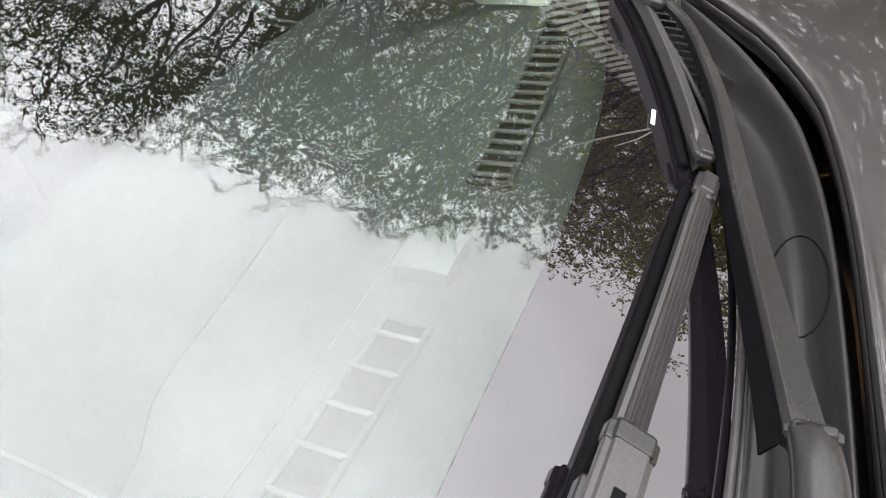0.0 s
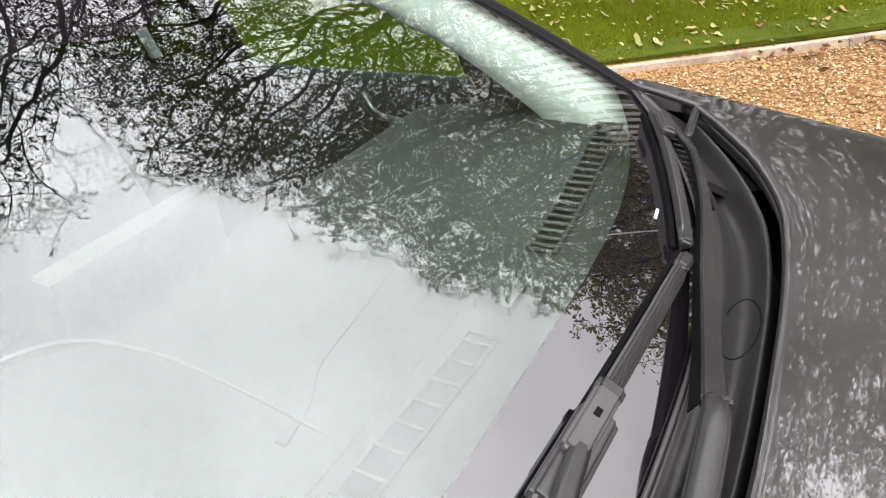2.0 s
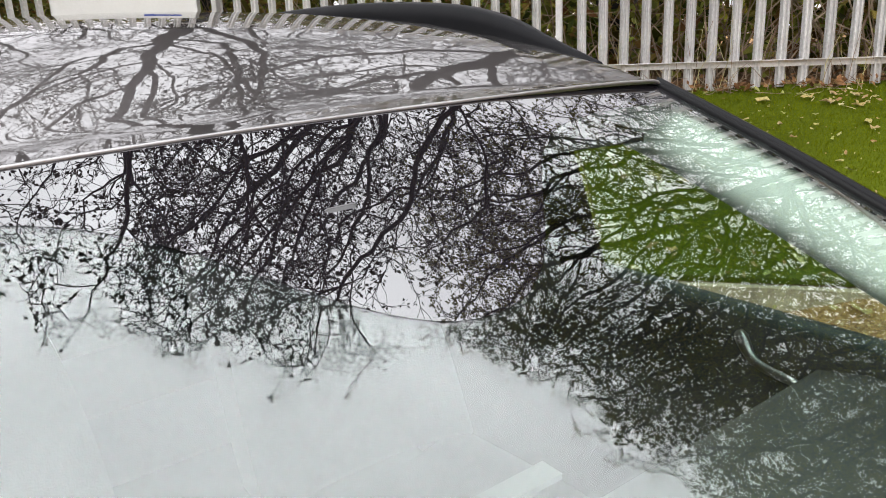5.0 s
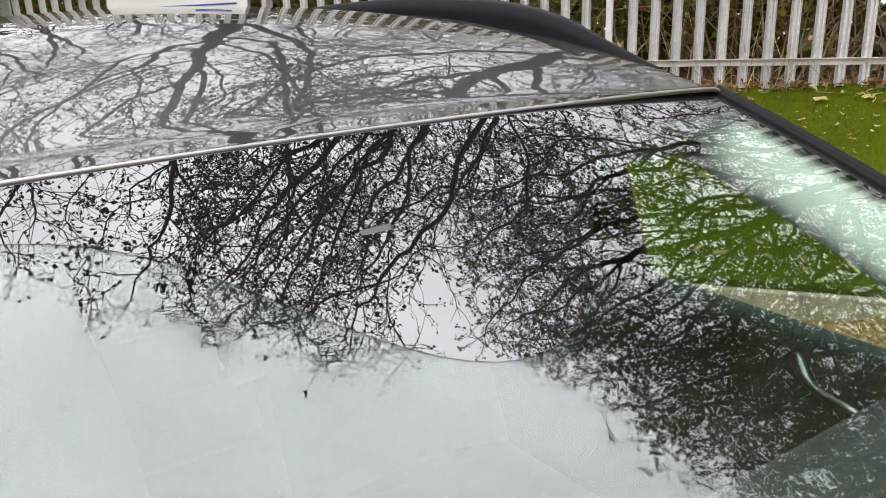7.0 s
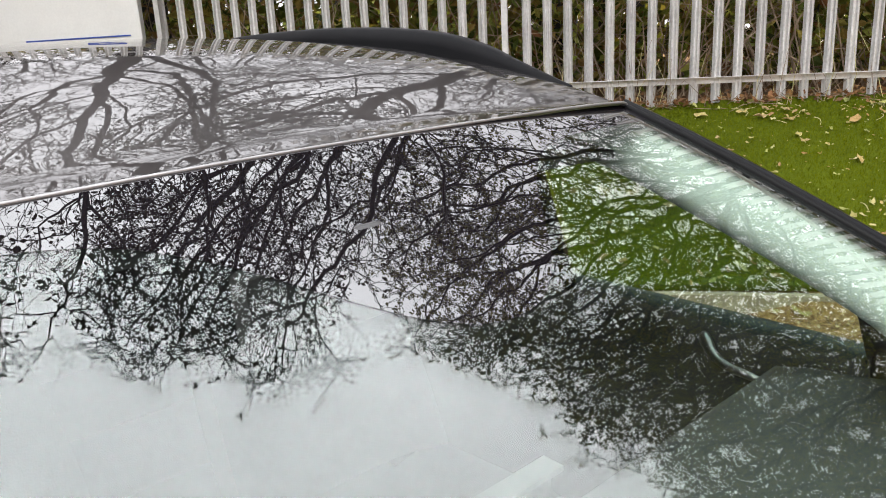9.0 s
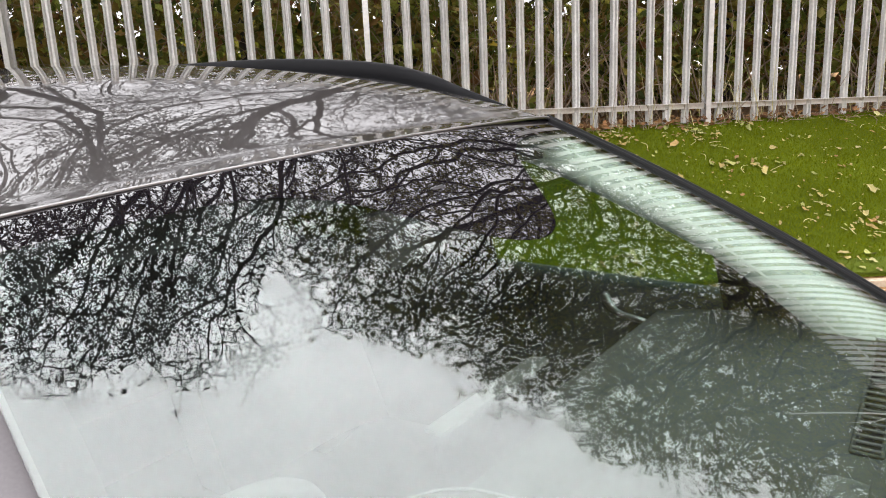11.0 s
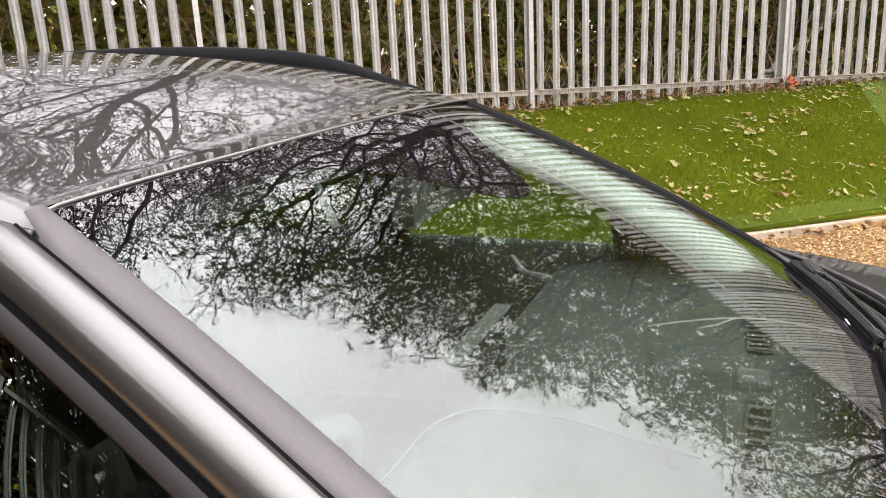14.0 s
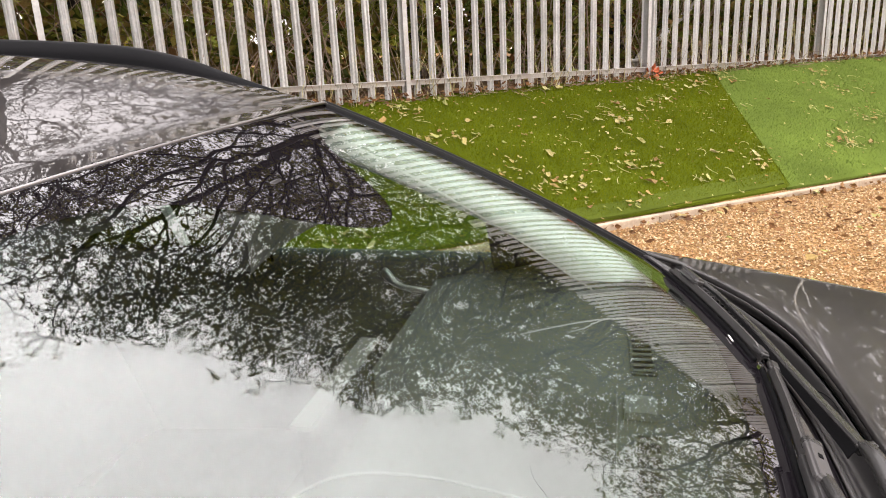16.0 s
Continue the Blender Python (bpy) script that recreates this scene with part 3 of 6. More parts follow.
def tree(base, fork, centre, radii, tips, seed, leaf_mat, leaves, leaf_size, label, trunk_r=0.15, twig_len=0.6, thick=1.0, gaps=-0.12):
    """A forked tree: trunk and limbs that thin out from fork to fork, bent twigs, and leaves in tufts near their ends."""
    rng, rs = random.Random(seed), np.random.RandomState(seed)
    bv, bf, lv, lf = [], [], [], []
    base = Vector(base)
    top = Vector((lerp(base.x, centre[0], 0.15), lerp(base.y, centre[1], 0.15), fork))
    P = crown_points(centre, radii, tips, seed, gaps, rs)
    size = (radii[0] * radii[1] * radii[2] / max(tips, 1)) ** (1 / 3)
    N, parent = grow(base - Vector((0, 0, 0.2)), top, P, max(0.15, size * 0.42), max(0.17, size * 0.60), rs)
    count = len(N)
    kids = [[] for _ in range(count)]
    for i in range(1, count):
        kids[parent[i]].append(i)
    ends = [1.0] * count
    for i in range(count - 1, -1, -1):
        if kids[i]:
            ends[i] = sum(ends[k] for k in kids[i])
    tip_r = 0.0062 * thick
    power = math.log(max(trunk_r / tip_r, 2.0)) / math.log(max(ends[0], 2.0))
    rad = [tip_r * e ** power for e in ends]
    V = [Vector(q) for q in N]
    starts = [0]
    while starts:
        i = starts.pop()
        line, rr = ([V[parent[i]]], [rad[i]]) if parent[i] >= 0 else ([], [])
        while True:
            line.append(V[i])
            rr.append(rad[i])
            if not kids[i]:
                break
            nxt = max(kids[i], key=lambda k: ends[k])
            starts += [k for k in kids[i] if k != nxt]
            i = nxt
        if len(line) < 2:
            continue
        sides = 9 if rr[0] > 0.06 else 6 if rr[0] > 0.025 else 4 if rr[0] > 0.010 else 3
        first, n = len(bv), len(line)
        for j, p in enumerate(line):
            d = line[min(j + 1, n - 1)] - line[max(j - 1, 0)]
            d = d.normalized() if d.length > 1e-6 else Vector((0, 0, 1))
            u = d.cross(Vector((0.31, 0.95, 0.05))).normalized()
            o = d.cross(u)
            for q in range(sides):
                w = 6.2832 * q / sides
                bv.append(p + u * (math.cos(w) * rr[j]) + o * (math.sin(w) * rr[j]))
        bf += [(first + j * sides + q, first + j * sides + (q + 1) % sides, first + (j + 1) * sides + (q + 1) % sides, first + (j + 1) * sides + q) for j in range(n - 1) for q in range(sides)]
    thin = [i for i in range(count) if ends[i] <= 12 and parent[i] > 0]
    for i in thin:
        along = (V[i] - V[parent[i]]).normalized()
        for j in range(3 if not kids[i] else rng.choice((1, 1, 2))):
            d = (along * 0.9 + Vector((rng.gauss(0, 0.6), rng.gauss(0, 0.6), rng.gauss(0.05, 0.5)))).normalized()
            ln = twig_len * rng.uniform(0.35, 1.0)
            pts = [V[i]]
            for k in range(3):
                d = (d + Vector((rng.gauss(0, 0.28), rng.gauss(0, 0.28), rng.gauss(0.03, 0.28)))).normalized()
                pts.append(pts[-1] + d * ln / 3)
            add_tube(bv, bf, pts, 0.0050 * thick, 0.0026 * thick, 3)
            if rng.random() < 0.18:
                continue
            for k in range(leaves):
                p = pts[3] if k < leaves * 0.5 else pts[1].lerp(pts[3], rng.random())
                ld = (d * 0.7 + Vector((rng.gauss(0, 0.75), rng.gauss(0, 0.75), rng.gauss(0, 0.7)))).normalized()
                leaf_quads(lv, lf, p + ld * (leaf_size * 0.25), ld, leaf_size * rng.uniform(0.6, 1.35), rng)
    root = tagged(new("tree"), label, "tree", group="trees behind the fence")
    root.location = base
    mpart("trunk", [q - base for q in bv], bf, M_BARK, root)
    mpart("crown", [q - base for q in lv], lf, leaf_mat, root, smooth=False)
    return root


def gpt(x, y):
    return (x, y, ground_z(x, y))


BARE = "tall autumn tree with dark bare twigs and few leaves"
BROWN = "autumn tree with small olive brown leaves"
OLIVE = "autumn tree with small olive green leaves"
tree(gpt(-2.5, 8.1), 2.6, (-3.65, 5.8, 7.55), (3.0, 3.8, 3.9), 1900, 3, M_LEAF_DARK, 4, 0.058, BARE, 0.125, 0.5, 1.1, -0.16)
tree(gpt(-6.6, 7.7), 2.4, (-5.7, 5.5, 7.2), (3.6, 3.6, 3.7), 1000, 11, M_LEAF_DARK, 4, 0.066, BARE, 0.14, 0.6, 1.0)
tree(gpt(-10.9, 7.9), 2.6, (-10.4, 6.8, 6.6), (3.2, 3.2, 3.8), 520, 12, M_LEAF_DARK, 3, 0.07, BARE, 0.17, 0.7, 1.2)
tree(gpt(1.1, 8.6), 2.6, (0.65, 6.9, 7.1), (3.5, 2.5, 4.9), 2950, 5, M_LEAF_BROWN, 11, 0.050, BROWN, 0.13, 0.42, 0.95, -0.22)
tree(gpt(4.3, 8.5), 2.4, (4.3, 7.3, 7.5), (3.5, 2.8, 5.6), 3000, 8, M_LEAF_OLIVE, 12, 0.051, OLIVE, 0.13, 0.42, 1.0, -0.15)
tree(gpt(8.6, 8.4), 2.6, (8.3, 7.8, 7.4), (3.8, 3.0, 6.3), 1900, 21, M_LEAF_OLIVE, 12, 0.072, OLIVE, 0.14, 0.5, 1.25, -0.35)
tree(gpt(13.6, 8.2), 2.8, (13.5, 7.8, 6.5), (3.9, 3.0, 5.4), 950, 15, M_LEAF_OLIVE, 13, 0.11, OLIVE, 0.17, 0.7, 1.4, -0.3)
tree(gpt(19.6, 7.6), 3.0, (19.5, 7.2, 7.6), (4.6, 3.5, 6.2), 420, 17, M_LEAF_OLIVE, 6, 0.14, OLIVE, 0.18, 0.8, 1.6)
tree(gpt(26.5, 6.8), 3.0, (26.5, 6.5, 8.0), (5.0, 4.0, 6.5), 350, 18, M_LEAF_OLIVE, 6, 0.18, OLIVE, 0.18, 0.9, 1.8)
# Two unseen trees added to cover the sky beyond the side fence.
tree((-11.8, 2.0, 0.0), 2.6, (-11.6, 2.0, 5.6), (3.0, 3.2, 3.8), 350, 41, M_LEAF_DARK, 3, 0.08, BARE, 0.15, 0.7, 1.3)
tree((-12.4, -4.5, 0.0), 2.6, (-12.2, -4.5, 5.6), (3.0, 3.4, 3.8), 350, 42, M_LEAF_OLIVE, 5, 0.08, OLIVE, 0.15, 0.7, 1.3)
tree(gpt(-16.5, 8.4), 3.0, (-16.5, 8.0, 6.6), (4.0, 3.5, 4.5), 320, 19, M_LEAF_DARK, 3, 0.12, BARE, 0.17, 0.8, 1.5)
for bx, by, sd in ((-6.2, 10.9, 51), (-1.4, 11.2, 52), (3.4, 10.8, 53)):
    tree(gpt(bx, by), 2.0, (bx, by, 5.0), (3.3, 2.0, 3.6), 420, sd, M_LEAF_DARK, 1, 0.06, "young bare tree in the wood behind the fence", 0.075, 0.7, 0.9, -0.4)
for bx, by, sd in ((-13.0, 13.2, 30), (-8.6, 13.2, 31), (-2.4, 13.6, 36), (3.2, 12.9, 37)):
    tree(gpt(bx, by), 2.4, (bx, by, 6.2), (3.4, 2.6, 4.4), 420, sd, M_LEAF_DARK, 3, 0.085, "tree with thin autumn leaves in the wood behind", 0.17, 0.8, 1.5, -0.3)
for bx, by, sd in ((8.5, 12.6, 34), (12.2, 11.6, 38), (16.0, 13.2, 35), (20.5, 12.0, 39)):
    tree(gpt(bx, by), 2.4, (bx, by, 5.6), (3.4, 2.6, 4.2), 420, sd, M_LEAF_OLIVE, 9, 0.12, "leafy green autumn tree in the wood behind", 0.17, 0.8, 1.5, -0.3)

SHRUB = "tall bare shrub with many thin stems behind the fence"
for bx, by, sd in ((-2.0, 9.3, 61), (0.2, 9.0, 62), (2.3, 9.4, 63), (-4.6, 9.6, 64)):
    tree(gpt(bx, by), 1.9, (bx, by, 4.1), (1.7, 1.1, 2.0), 420, sd, M_LEAF_DARK, 3, 0.06, SHRUB, 0.05, 0.5, 0.8, -0.4)

# slender pale post-like stem, placed out of view for its reflected line
sap = tagged(new("sapling"), "slender pale upright stem, placed out of view", "sapling")
sap.location = gpt(4.86, 4.75)
v, f = tube(bez([(0, 0, 0), (-0.15, 0.0, 0.95), (-0.42, 0.0, 1.85), (-0.53, 0.0, 2.5), (-0.60, 0.0, 4.0)], 14), [0.029 - 0.0015 * i for i in range(14)], 8)
mpart("stem", v, f, M_PALE, sap)
v, f = tube([(-0.51, 0.0, 2.38), (-0.43, 0.0, 2.62), (-0.33, 0.0, 2.87), (-0.28, 0.0, 3.28)], [0.012, 0.011, 0.010, 0.004], 6)
mpart("branch", v, f, M_PALE, sap)


# ---- hedge of ivy and bramble behind the fence ----
def hedge():
    rng = random.Random(40)
    lv, lf = [], []
    for k in range(70000):
        x = rng.uniform(-16, 18)
        y = 6.60 + abs(rng.gauss(0, 0.8))
        top = 1.95 + 0.55 * noise.noise((x * 0.5, 0.0, 7.0)) + (y - 6.6) * 0.25
        z = ground_z(x, y) + rng.random() ** 0.85 * top
        if noise.noise((x * 1.7, y * 1.7, z * 1.7)) < -0.05 and y < 7.1:
            continue
        d = Vector((rng.gauss(0, 0.6), -0.5 + rng.gauss(0, 0.5), rng.gauss(0, 0.5))).normalized()
        leaf_quads(lv, lf, Vector((x, y, z)), d, rng.uniform(0.055, 0.135), rng)
    o = mpart("hedge_leaves", lv, lf, M_LEAF_IVY, None, smooth=False)
    tagged(o, "dense ivy and bramble leaves behind the fence", "hedge", kind="stuff")
    lv, lf = [], []
    # Side hedge: shade is in its dark leaves, and its height hides the sky.
    for k in range(42000):
        x, y = SIDE_X - 0.25 - abs(rng.gauss(0, 0.6)), rng.uniform(-9, 6.3)
        z = rng.random() ** 1.2 * (3.8 + 0.6 * noise.noise((0.0, y * 0.5, 3.0)))
        d = Vector((0.5 + rng.gauss(0, 0.5), rng.gauss(0, 0.6), rng.gauss(0, 0.5))).normalized()
        leaf_quads(lv, lf, Vector((x, y, z)), d, rng.uniform(0.14, 0.28), rng)
    o = mpart("side_hedge_leaves", lv, lf, M_LEAF_DARK, None, smooth=False)
    tagged(o, "dense side hedge leaves, toned dark for shade", "hedge", kind="stuff")
    lv, lf = [], []
    for k in range(20000):
        x, y = rng.uniform(-30, 26), rng.uniform(7.4, 10.0)
        z = ground_z(x, y) + rng.random() * (2.0 + 0.5 * noise.noise((x * 0.4, 1.0, 2.0)))
        d = Vector((rng.gauss(0, 0.6), -0.4, rng.gauss(0, 0.6))).normalized()
        leaf_quads(lv, lf, Vector((x, y, z)), d, rng.uniform(0.18, 0.36), rng)
    o = mpart("undergrowth", lv, lf, M_LEAF_IVY, None, smooth=False)
    tagged(o, "dark undergrowth in the wood behind the fence", "undergrowth", kind="stuff")
    sv, sf = [], []
    for k in range(620):
        x, y = rng.uniform(-12, 14), rng.uniform(6.5, 7.5)
        p = Vector((x, y, ground_z(x, y)))
        d = Vector((rng.gauss(0, 0.4), rng.gauss(0, 0.15), 1)).normalized()
        pts = [p.copy()]
        for i in range(6):
            d = (d + Vector((rng.gauss(0, 0.28), rng.gauss(0, 0.12), rng.gauss(-0.08, 0.2)))).normalized()
            p = p + d * rng.uniform(0.15, 0.38)
            p.y = max(p.y, 6.45)
            pts.append(p.copy())
        add_tube(sv, sf, pts, rng.uniform(0.004, 0.011), 0.002, 4)
    o = mpart("bramble_stems", sv, sf, M_STEM, None)
    tagged(o, "dry brown bramble stems and creepers", "brambles", kind="stuff")


hedge()
fb_ = tagged(new("fallen_branch"), "pale grey dead branch leaning behind the fence", "branch")
v, f = tube(bez([(3.02, 6.72, 1.16), (3.25, 6.75, 1.42), (3.62, 6.80, 1.60), (4.25, 6.88, 2.02), (5.0, 7.0, 2.65), (5.6, 7.2, 3.2)], 20), [lerp(0.042, 0.02, i / 19) for i in range(20)], 8)
mpart("limb", v, f, M_GREYWOOD, fb_)
v, f = tube(bez([(3.45, 6.77, 1.52), (3.20, 6.70, 1.36), (3.02, 6.62, 1.31), (2.86, 6.60, 1.33)], 10), [lerp(0.03, 0.022, i / 9) for i in range(10)], 8)
mpart("stub", v, f, M_GREYWOOD, fb_)


def far_woods():
    """A ring of distant trees all round, low on the horizon."""
    rng = random.Random(77)
    lv, lf = [], []
    for k in range(16000):
        a = rng.uniform(0, 6.2832)
        r = rng.uniform(42, 56)
        h = 5.5 + 2.5 * noise.noise((math.cos(a) * 6, math.sin(a) * 6, 0.0)) + 1.2 * noise.noise((math.cos(a) * 22, math.sin(a) * 22, 4.0))
        p = Vector((r * math.cos(a), r * math.sin(a), rng.random() ** 0.7 * h))
        d = Vector((rng.gauss(0, 1), rng.gauss(0, 1), rng.gauss(0, 1))).normalized()
        leaf_quads(lv, lf, p, d, rng.uniform(0.8, 1.8), rng)
    o = mpart("distant_woods", lv, lf, M_LEAF_OLIVE, None, smooth=False)
    tagged(o, "distant line of autumn woods", "woods", kind="stuff")


far_woods()
# ---- car, built in its own frame: x ahead, y to its left, z up ----
car = tagged(new("car"), "dark grey metallic crossover car parked on gravel", "car")
car.matrix_world = CAR_POSE


def glass_pt(u, v):
    w = lerp(0.616, 0.560, v) + 0.012 * v * (1 - v)
    a = abs(u)
    xb = 0.812 - 0.205 * a ** 2.5
    zb = 1.033 + (0.812 - xb) * 0.519 - 0.044 * a ** 2.0
    xt = 0.058 - 0.055 * a * a
    zt = 1.429 - 0.024 * a * a
    b = 0.048 * v * (1 - v)
    return Vector((lerp(xb, xt, v) + b * 0.46, u * w, lerp(zb, zt, v) + b * 0.887))


def near_u(v):
    """Where the glass ends at the driver's side."""
    return -lerp(0.592, 0.484, v) / (lerp(0.616, 0.560, v) + 0.012 * v * (1 - v))


G_IN = Vector((-0.46, 0, -0.888))
US = [lerp(-0.955, 1, i / 80) for i in range(81)]
v, f = slab([[glass_pt(lerp(near_u(lerp(-0.014, 1, j / 48)) - 0.006, 1, i / 80), lerp(-0.014, 1, j / 48)) for i in range(81)] for j in range(49)], 0.0018, G_IN)
windscreen = mpart("windscreen", v, f, M_GLASS, car, "green-tinted curved windscreen with clear reflections")
windscreen.visible_shadow = False


def frit_strip(name, rows, sub=windscreen):
    v, f = sheet([[p - G_IN * 0.0002 for p in r] for r in rows])
    return mpart(name, v, f, M_FRIT, sub, "black printed edge band")


frit_strip("lower_band", [[glass_pt(u, lerp(-0.014, 0.133 - 0.085 * u * u, j / 10)) for u in US] for j in range(11)])


def top_edge(u):
    y = u * 0.56
    return 0.93 - 0.24 * math.exp(-(abs(y - 0.04) / 0.155) ** 2.2)


frit_strip("upper_band", [[glass_pt(u, lerp(top_edge(u), 1.0, j / 14)) for u in [lerp(-0.86, 1, i / 80) for i in range(81)]] for j in range(15)])


def roof_edge(x):
    """Height of the roof's side edge and its half width."""
    z = 1.406 + 0.117 * (1 - math.exp(min(x, 0.0) / 0.38)) - 0.10 * smooth01(-1.5, -2.5, x)
    return z, lerp(0.560, 0.592, smooth01(0.0, -0.9, x))


# side curve: along the windscreen's edge, then along the roof
def side_curve(s):
    def edge(v):
        return 1.0 if s > 0 else near_u(v)

    a = [glass_pt(edge(lerp(-0.04, 1.0, i / 24)), lerp(-0.04, 1.0, i / 24)) for i in range(25)]
    b = []
    for i in range(1, 41):
        x = lerp(0.0, -2.3, i / 40)
        z, w = roof_edge(x)
        b.append(Vector((x, w if s > 0 else 0.076 - w, z)))
    return a + b


def strip(name, s, section, i0, i1, material, label="", thick=0.012, parent=car):
    c = side_curve(s)[i0:i1]
    rows = []
    for k, p in enumerate(c):
        rows.append([p + Vector((dx, s * o, u)) for dx, o, u in section(k / (len(c) - 1))])
    v, f = slab(rows, thick, (0, -s * 0.6, -0.8))
    return mpart(name, v, f, material, parent, label)


def roof_rows():
    rows = []
    for i in range(61):
        t = (i / 60) ** 1.5
        row = []
        for j in range(97):
            u = lerp(-1, 1, j / 96)
            x = lerp(0.0615 - 0.055 * (u if u > 0 else 0.9 * u) ** 2, -2.3, t ** 1.25)
            z, w = roof_edge(x)
            w += 0.019
            crown = (0.019 + 0.034 * (1 - math.exp(-max(0.05 - x, 0) / 0.25))) * (1 - u * u)
            lip = 0.0025
            yc = lerp(0.435, 0.520, smooth01(0.02, -0.75, x)) * (1 if u > 0 else 0.88)
            lip += 0.0055 * smooth01(yc + 0.022, yc - 0.012, abs(u) * (w if u > 0 else w - 0.074)) * smooth01(-0.02, -0.22, x)
            ditch = -0.006 * math.exp(-((abs(u) - 0.955) / 0.02) ** 2) * smooth01(-0.05, -0.2, x)
            row.append(Vector((x, u * (w if u > 0 else w - 0.074), z + crown + lip + ditch - 0.020 * (max(abs(u) - 0.952, 0) / 0.048) ** 1.25)))
        rows.append(row)
    return rows


v, f = slab(roof_rows(), 0.0035)
mpart("roof", v, f, M_PAINT, car, "glossy dark grey roof panel reflecting the sky")
# Bead added along the roof front to carry its thin bright line.
v, f = tube([p + Vector((0.0008, 0, 0.0002)) for p in roof_rows()[0]], 0.0018, 8)
mpart("roof_lip", v, f, M_LIP_GLINT, car, "thin pale bead for the glint on the roof front edge")
rows = []
for i in range(25):
    x = lerp(0.03, -2.2, i / 24)
    z, w = roof_edge(x)
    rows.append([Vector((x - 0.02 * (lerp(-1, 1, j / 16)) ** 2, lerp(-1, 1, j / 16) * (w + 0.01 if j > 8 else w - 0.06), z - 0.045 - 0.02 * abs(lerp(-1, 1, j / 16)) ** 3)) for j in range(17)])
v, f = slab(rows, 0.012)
mpart("headlining", v, f, M_HEAD, car, "pale cloth headlining, toned dark for the shaded inside")

for s in (-1, 1):
    if s < 0:
        strip("screen_trim", s, lambda t: [(0, -0.002, 0.000), (0, 0.001, 0.0028), (0, 0.010, 0.0030), (0, 0.020, 0.0005), (0, 0.0275 - 0.02 * smooth01(0.975, 1.0, t), -0.004), (0, 0.0295 - 0.02 * smooth01(0.975, 1.0, t), -0.014)], 0, 25, M_TRIM, "matt grey strip beside the windscreen", 0.01)
        sec = [(0.000, -0.0055), (0.002, -0.0030), (0.009, -0.0035), (0.017, -0.009), (0.024, -0.017), (0.029, -0.027), (0.032, -0.036), (0.032, -0.044)]
        k = 0.0315
        strip("trim_seam", s, lambda t: [(0, 0.0285, -0.0075), (0, 0.0302, -0.0070), (0, 0.0320, -0.0080)], 0, 25, M_RUBBER, "thin black seam", 0.006)
        strip("pillar", s, lambda t: [(0, k + o, u - 0.003) for o, u in sec], 0, 65, M_PAINT, "glossy dark grey pillar and roof side")
        strip("door_seal", s, lambda t: [(0, k + 0.034, -0.046), (0, k + 0.028, -0.050), (0, k + 0.028, -0.058), (0, k + 0.036, -0.058)], 0, 60, M_RUBBER, "black rubber door seal", 0.02)
        strip("window_frame", s, lambda t: [(0, k + 0.035, -0.055), (0, k + 0.038, -0.057), (0, k + 0.042, -0.065), (0, k + 0.043, -0.074), (0, k + 0.040, -0.079)], 0, 60, M_FRAME, "dark grey door window frame")
        strip("glass_seal", s, lambda t: [(0, k + 0.041, -0.075), (0, k + 0.040, -0.082), (0, k + 0.034, -0.082)], 0, 60, M_RUBBER, "", 0.015)
    else:
        strip("screen_trim", s, lambda t: [(0, -0.005, 0.000), (0, -0.004, 0.005), (0, -0.001, 0.0065), (0, 0.001, 0.0045), (0, 0.003, 0.0045), (0, 0.005, 0.0085), (0, 0.010, 0.0080), (0, 0.014, -0.003), (0, 0.016, -0.016)], 0, 25, M_SEALBLACK, "satin black strip beside the windscreen", 0.01)
        sec = [(0.000, -0.006), (0.003, -0.004), (0.008, -0.010), (0.014, -0.021), (0.020, -0.033), (0.024, -0.046), (0.026, -0.056)]
        off = lambda t: lerp(0.014, 0.029, smooth01(0.30, 0.42, t))
        strip("pillar", s, lambda t: [(0, off(t) + o, u - 0.012) for o, u in sec], 0, 65, M_PAINT, "glossy dark grey pillar and roof side")
        strip("door_seal", s, lambda t: [(0, off(t) + 0.026, -0.066), (0, off(t) + 0.022, -0.070), (0, off(t) + 0.024, -0.080), (0, off(t) + 0.030, -0.081)], 0, 60, M_RUBBER, "black rubber door seal", 0.02)
        strip("window_frame", s, lambda t: [(0, off(t) + 0.029, -0.078), (0, off(t) + 0.033, -0.081), (0, off(t) + 0.037, -0.090), (0, off(t) + 0.039, -0.096)], 0, 60, M_TRIM, "dark grey door window frame")
    # pale trim inside the pillar
    if s < 0:
        strip("pillar_lining", s, lambda t: [(0, 0.016, -0.016), (0, 0.012, -0.020), (0, 0.012, -0.060), (0, 0.03, -0.075)], 3, 32, M_LINER, "pale grey pillar lining", 0.004)
        # Near lining edge in the shaded tone; the far one stays pale.
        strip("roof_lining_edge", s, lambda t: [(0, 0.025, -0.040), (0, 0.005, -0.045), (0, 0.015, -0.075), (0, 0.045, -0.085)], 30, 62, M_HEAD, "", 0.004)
        continue
    strip("pillar_lining", s, lambda t: [(0, 0.006, -0.016), (0, -0.010, -0.019), (0, -0.030 + 0.012 * t, -0.026), (0, -0.046 + 0.02 * t, -0.042), (0, -0.048 + 0.02 * t, -0.064), (0, -0.02, -0.088 - 0.05 * smooth01(0.4, 0.0, t)), (0, 0.03, -0.094 - 0.07 * smooth01(0.4, 0.0, t)), (0, 0.058, -0.096 - 0.09 * smooth01(0.4, 0.0, t))], 0, 32, M_LINER, "pale grey pillar lining", 0.004)
    strip("roof_lining_edge", s, lambda t: [(0, 0.035, -0.040), (0, -0.005, -0.045), (0, 0.02, -0.080), (0, 0.058, -0.096)], 30, 62, M_LINER, "", 0.004)

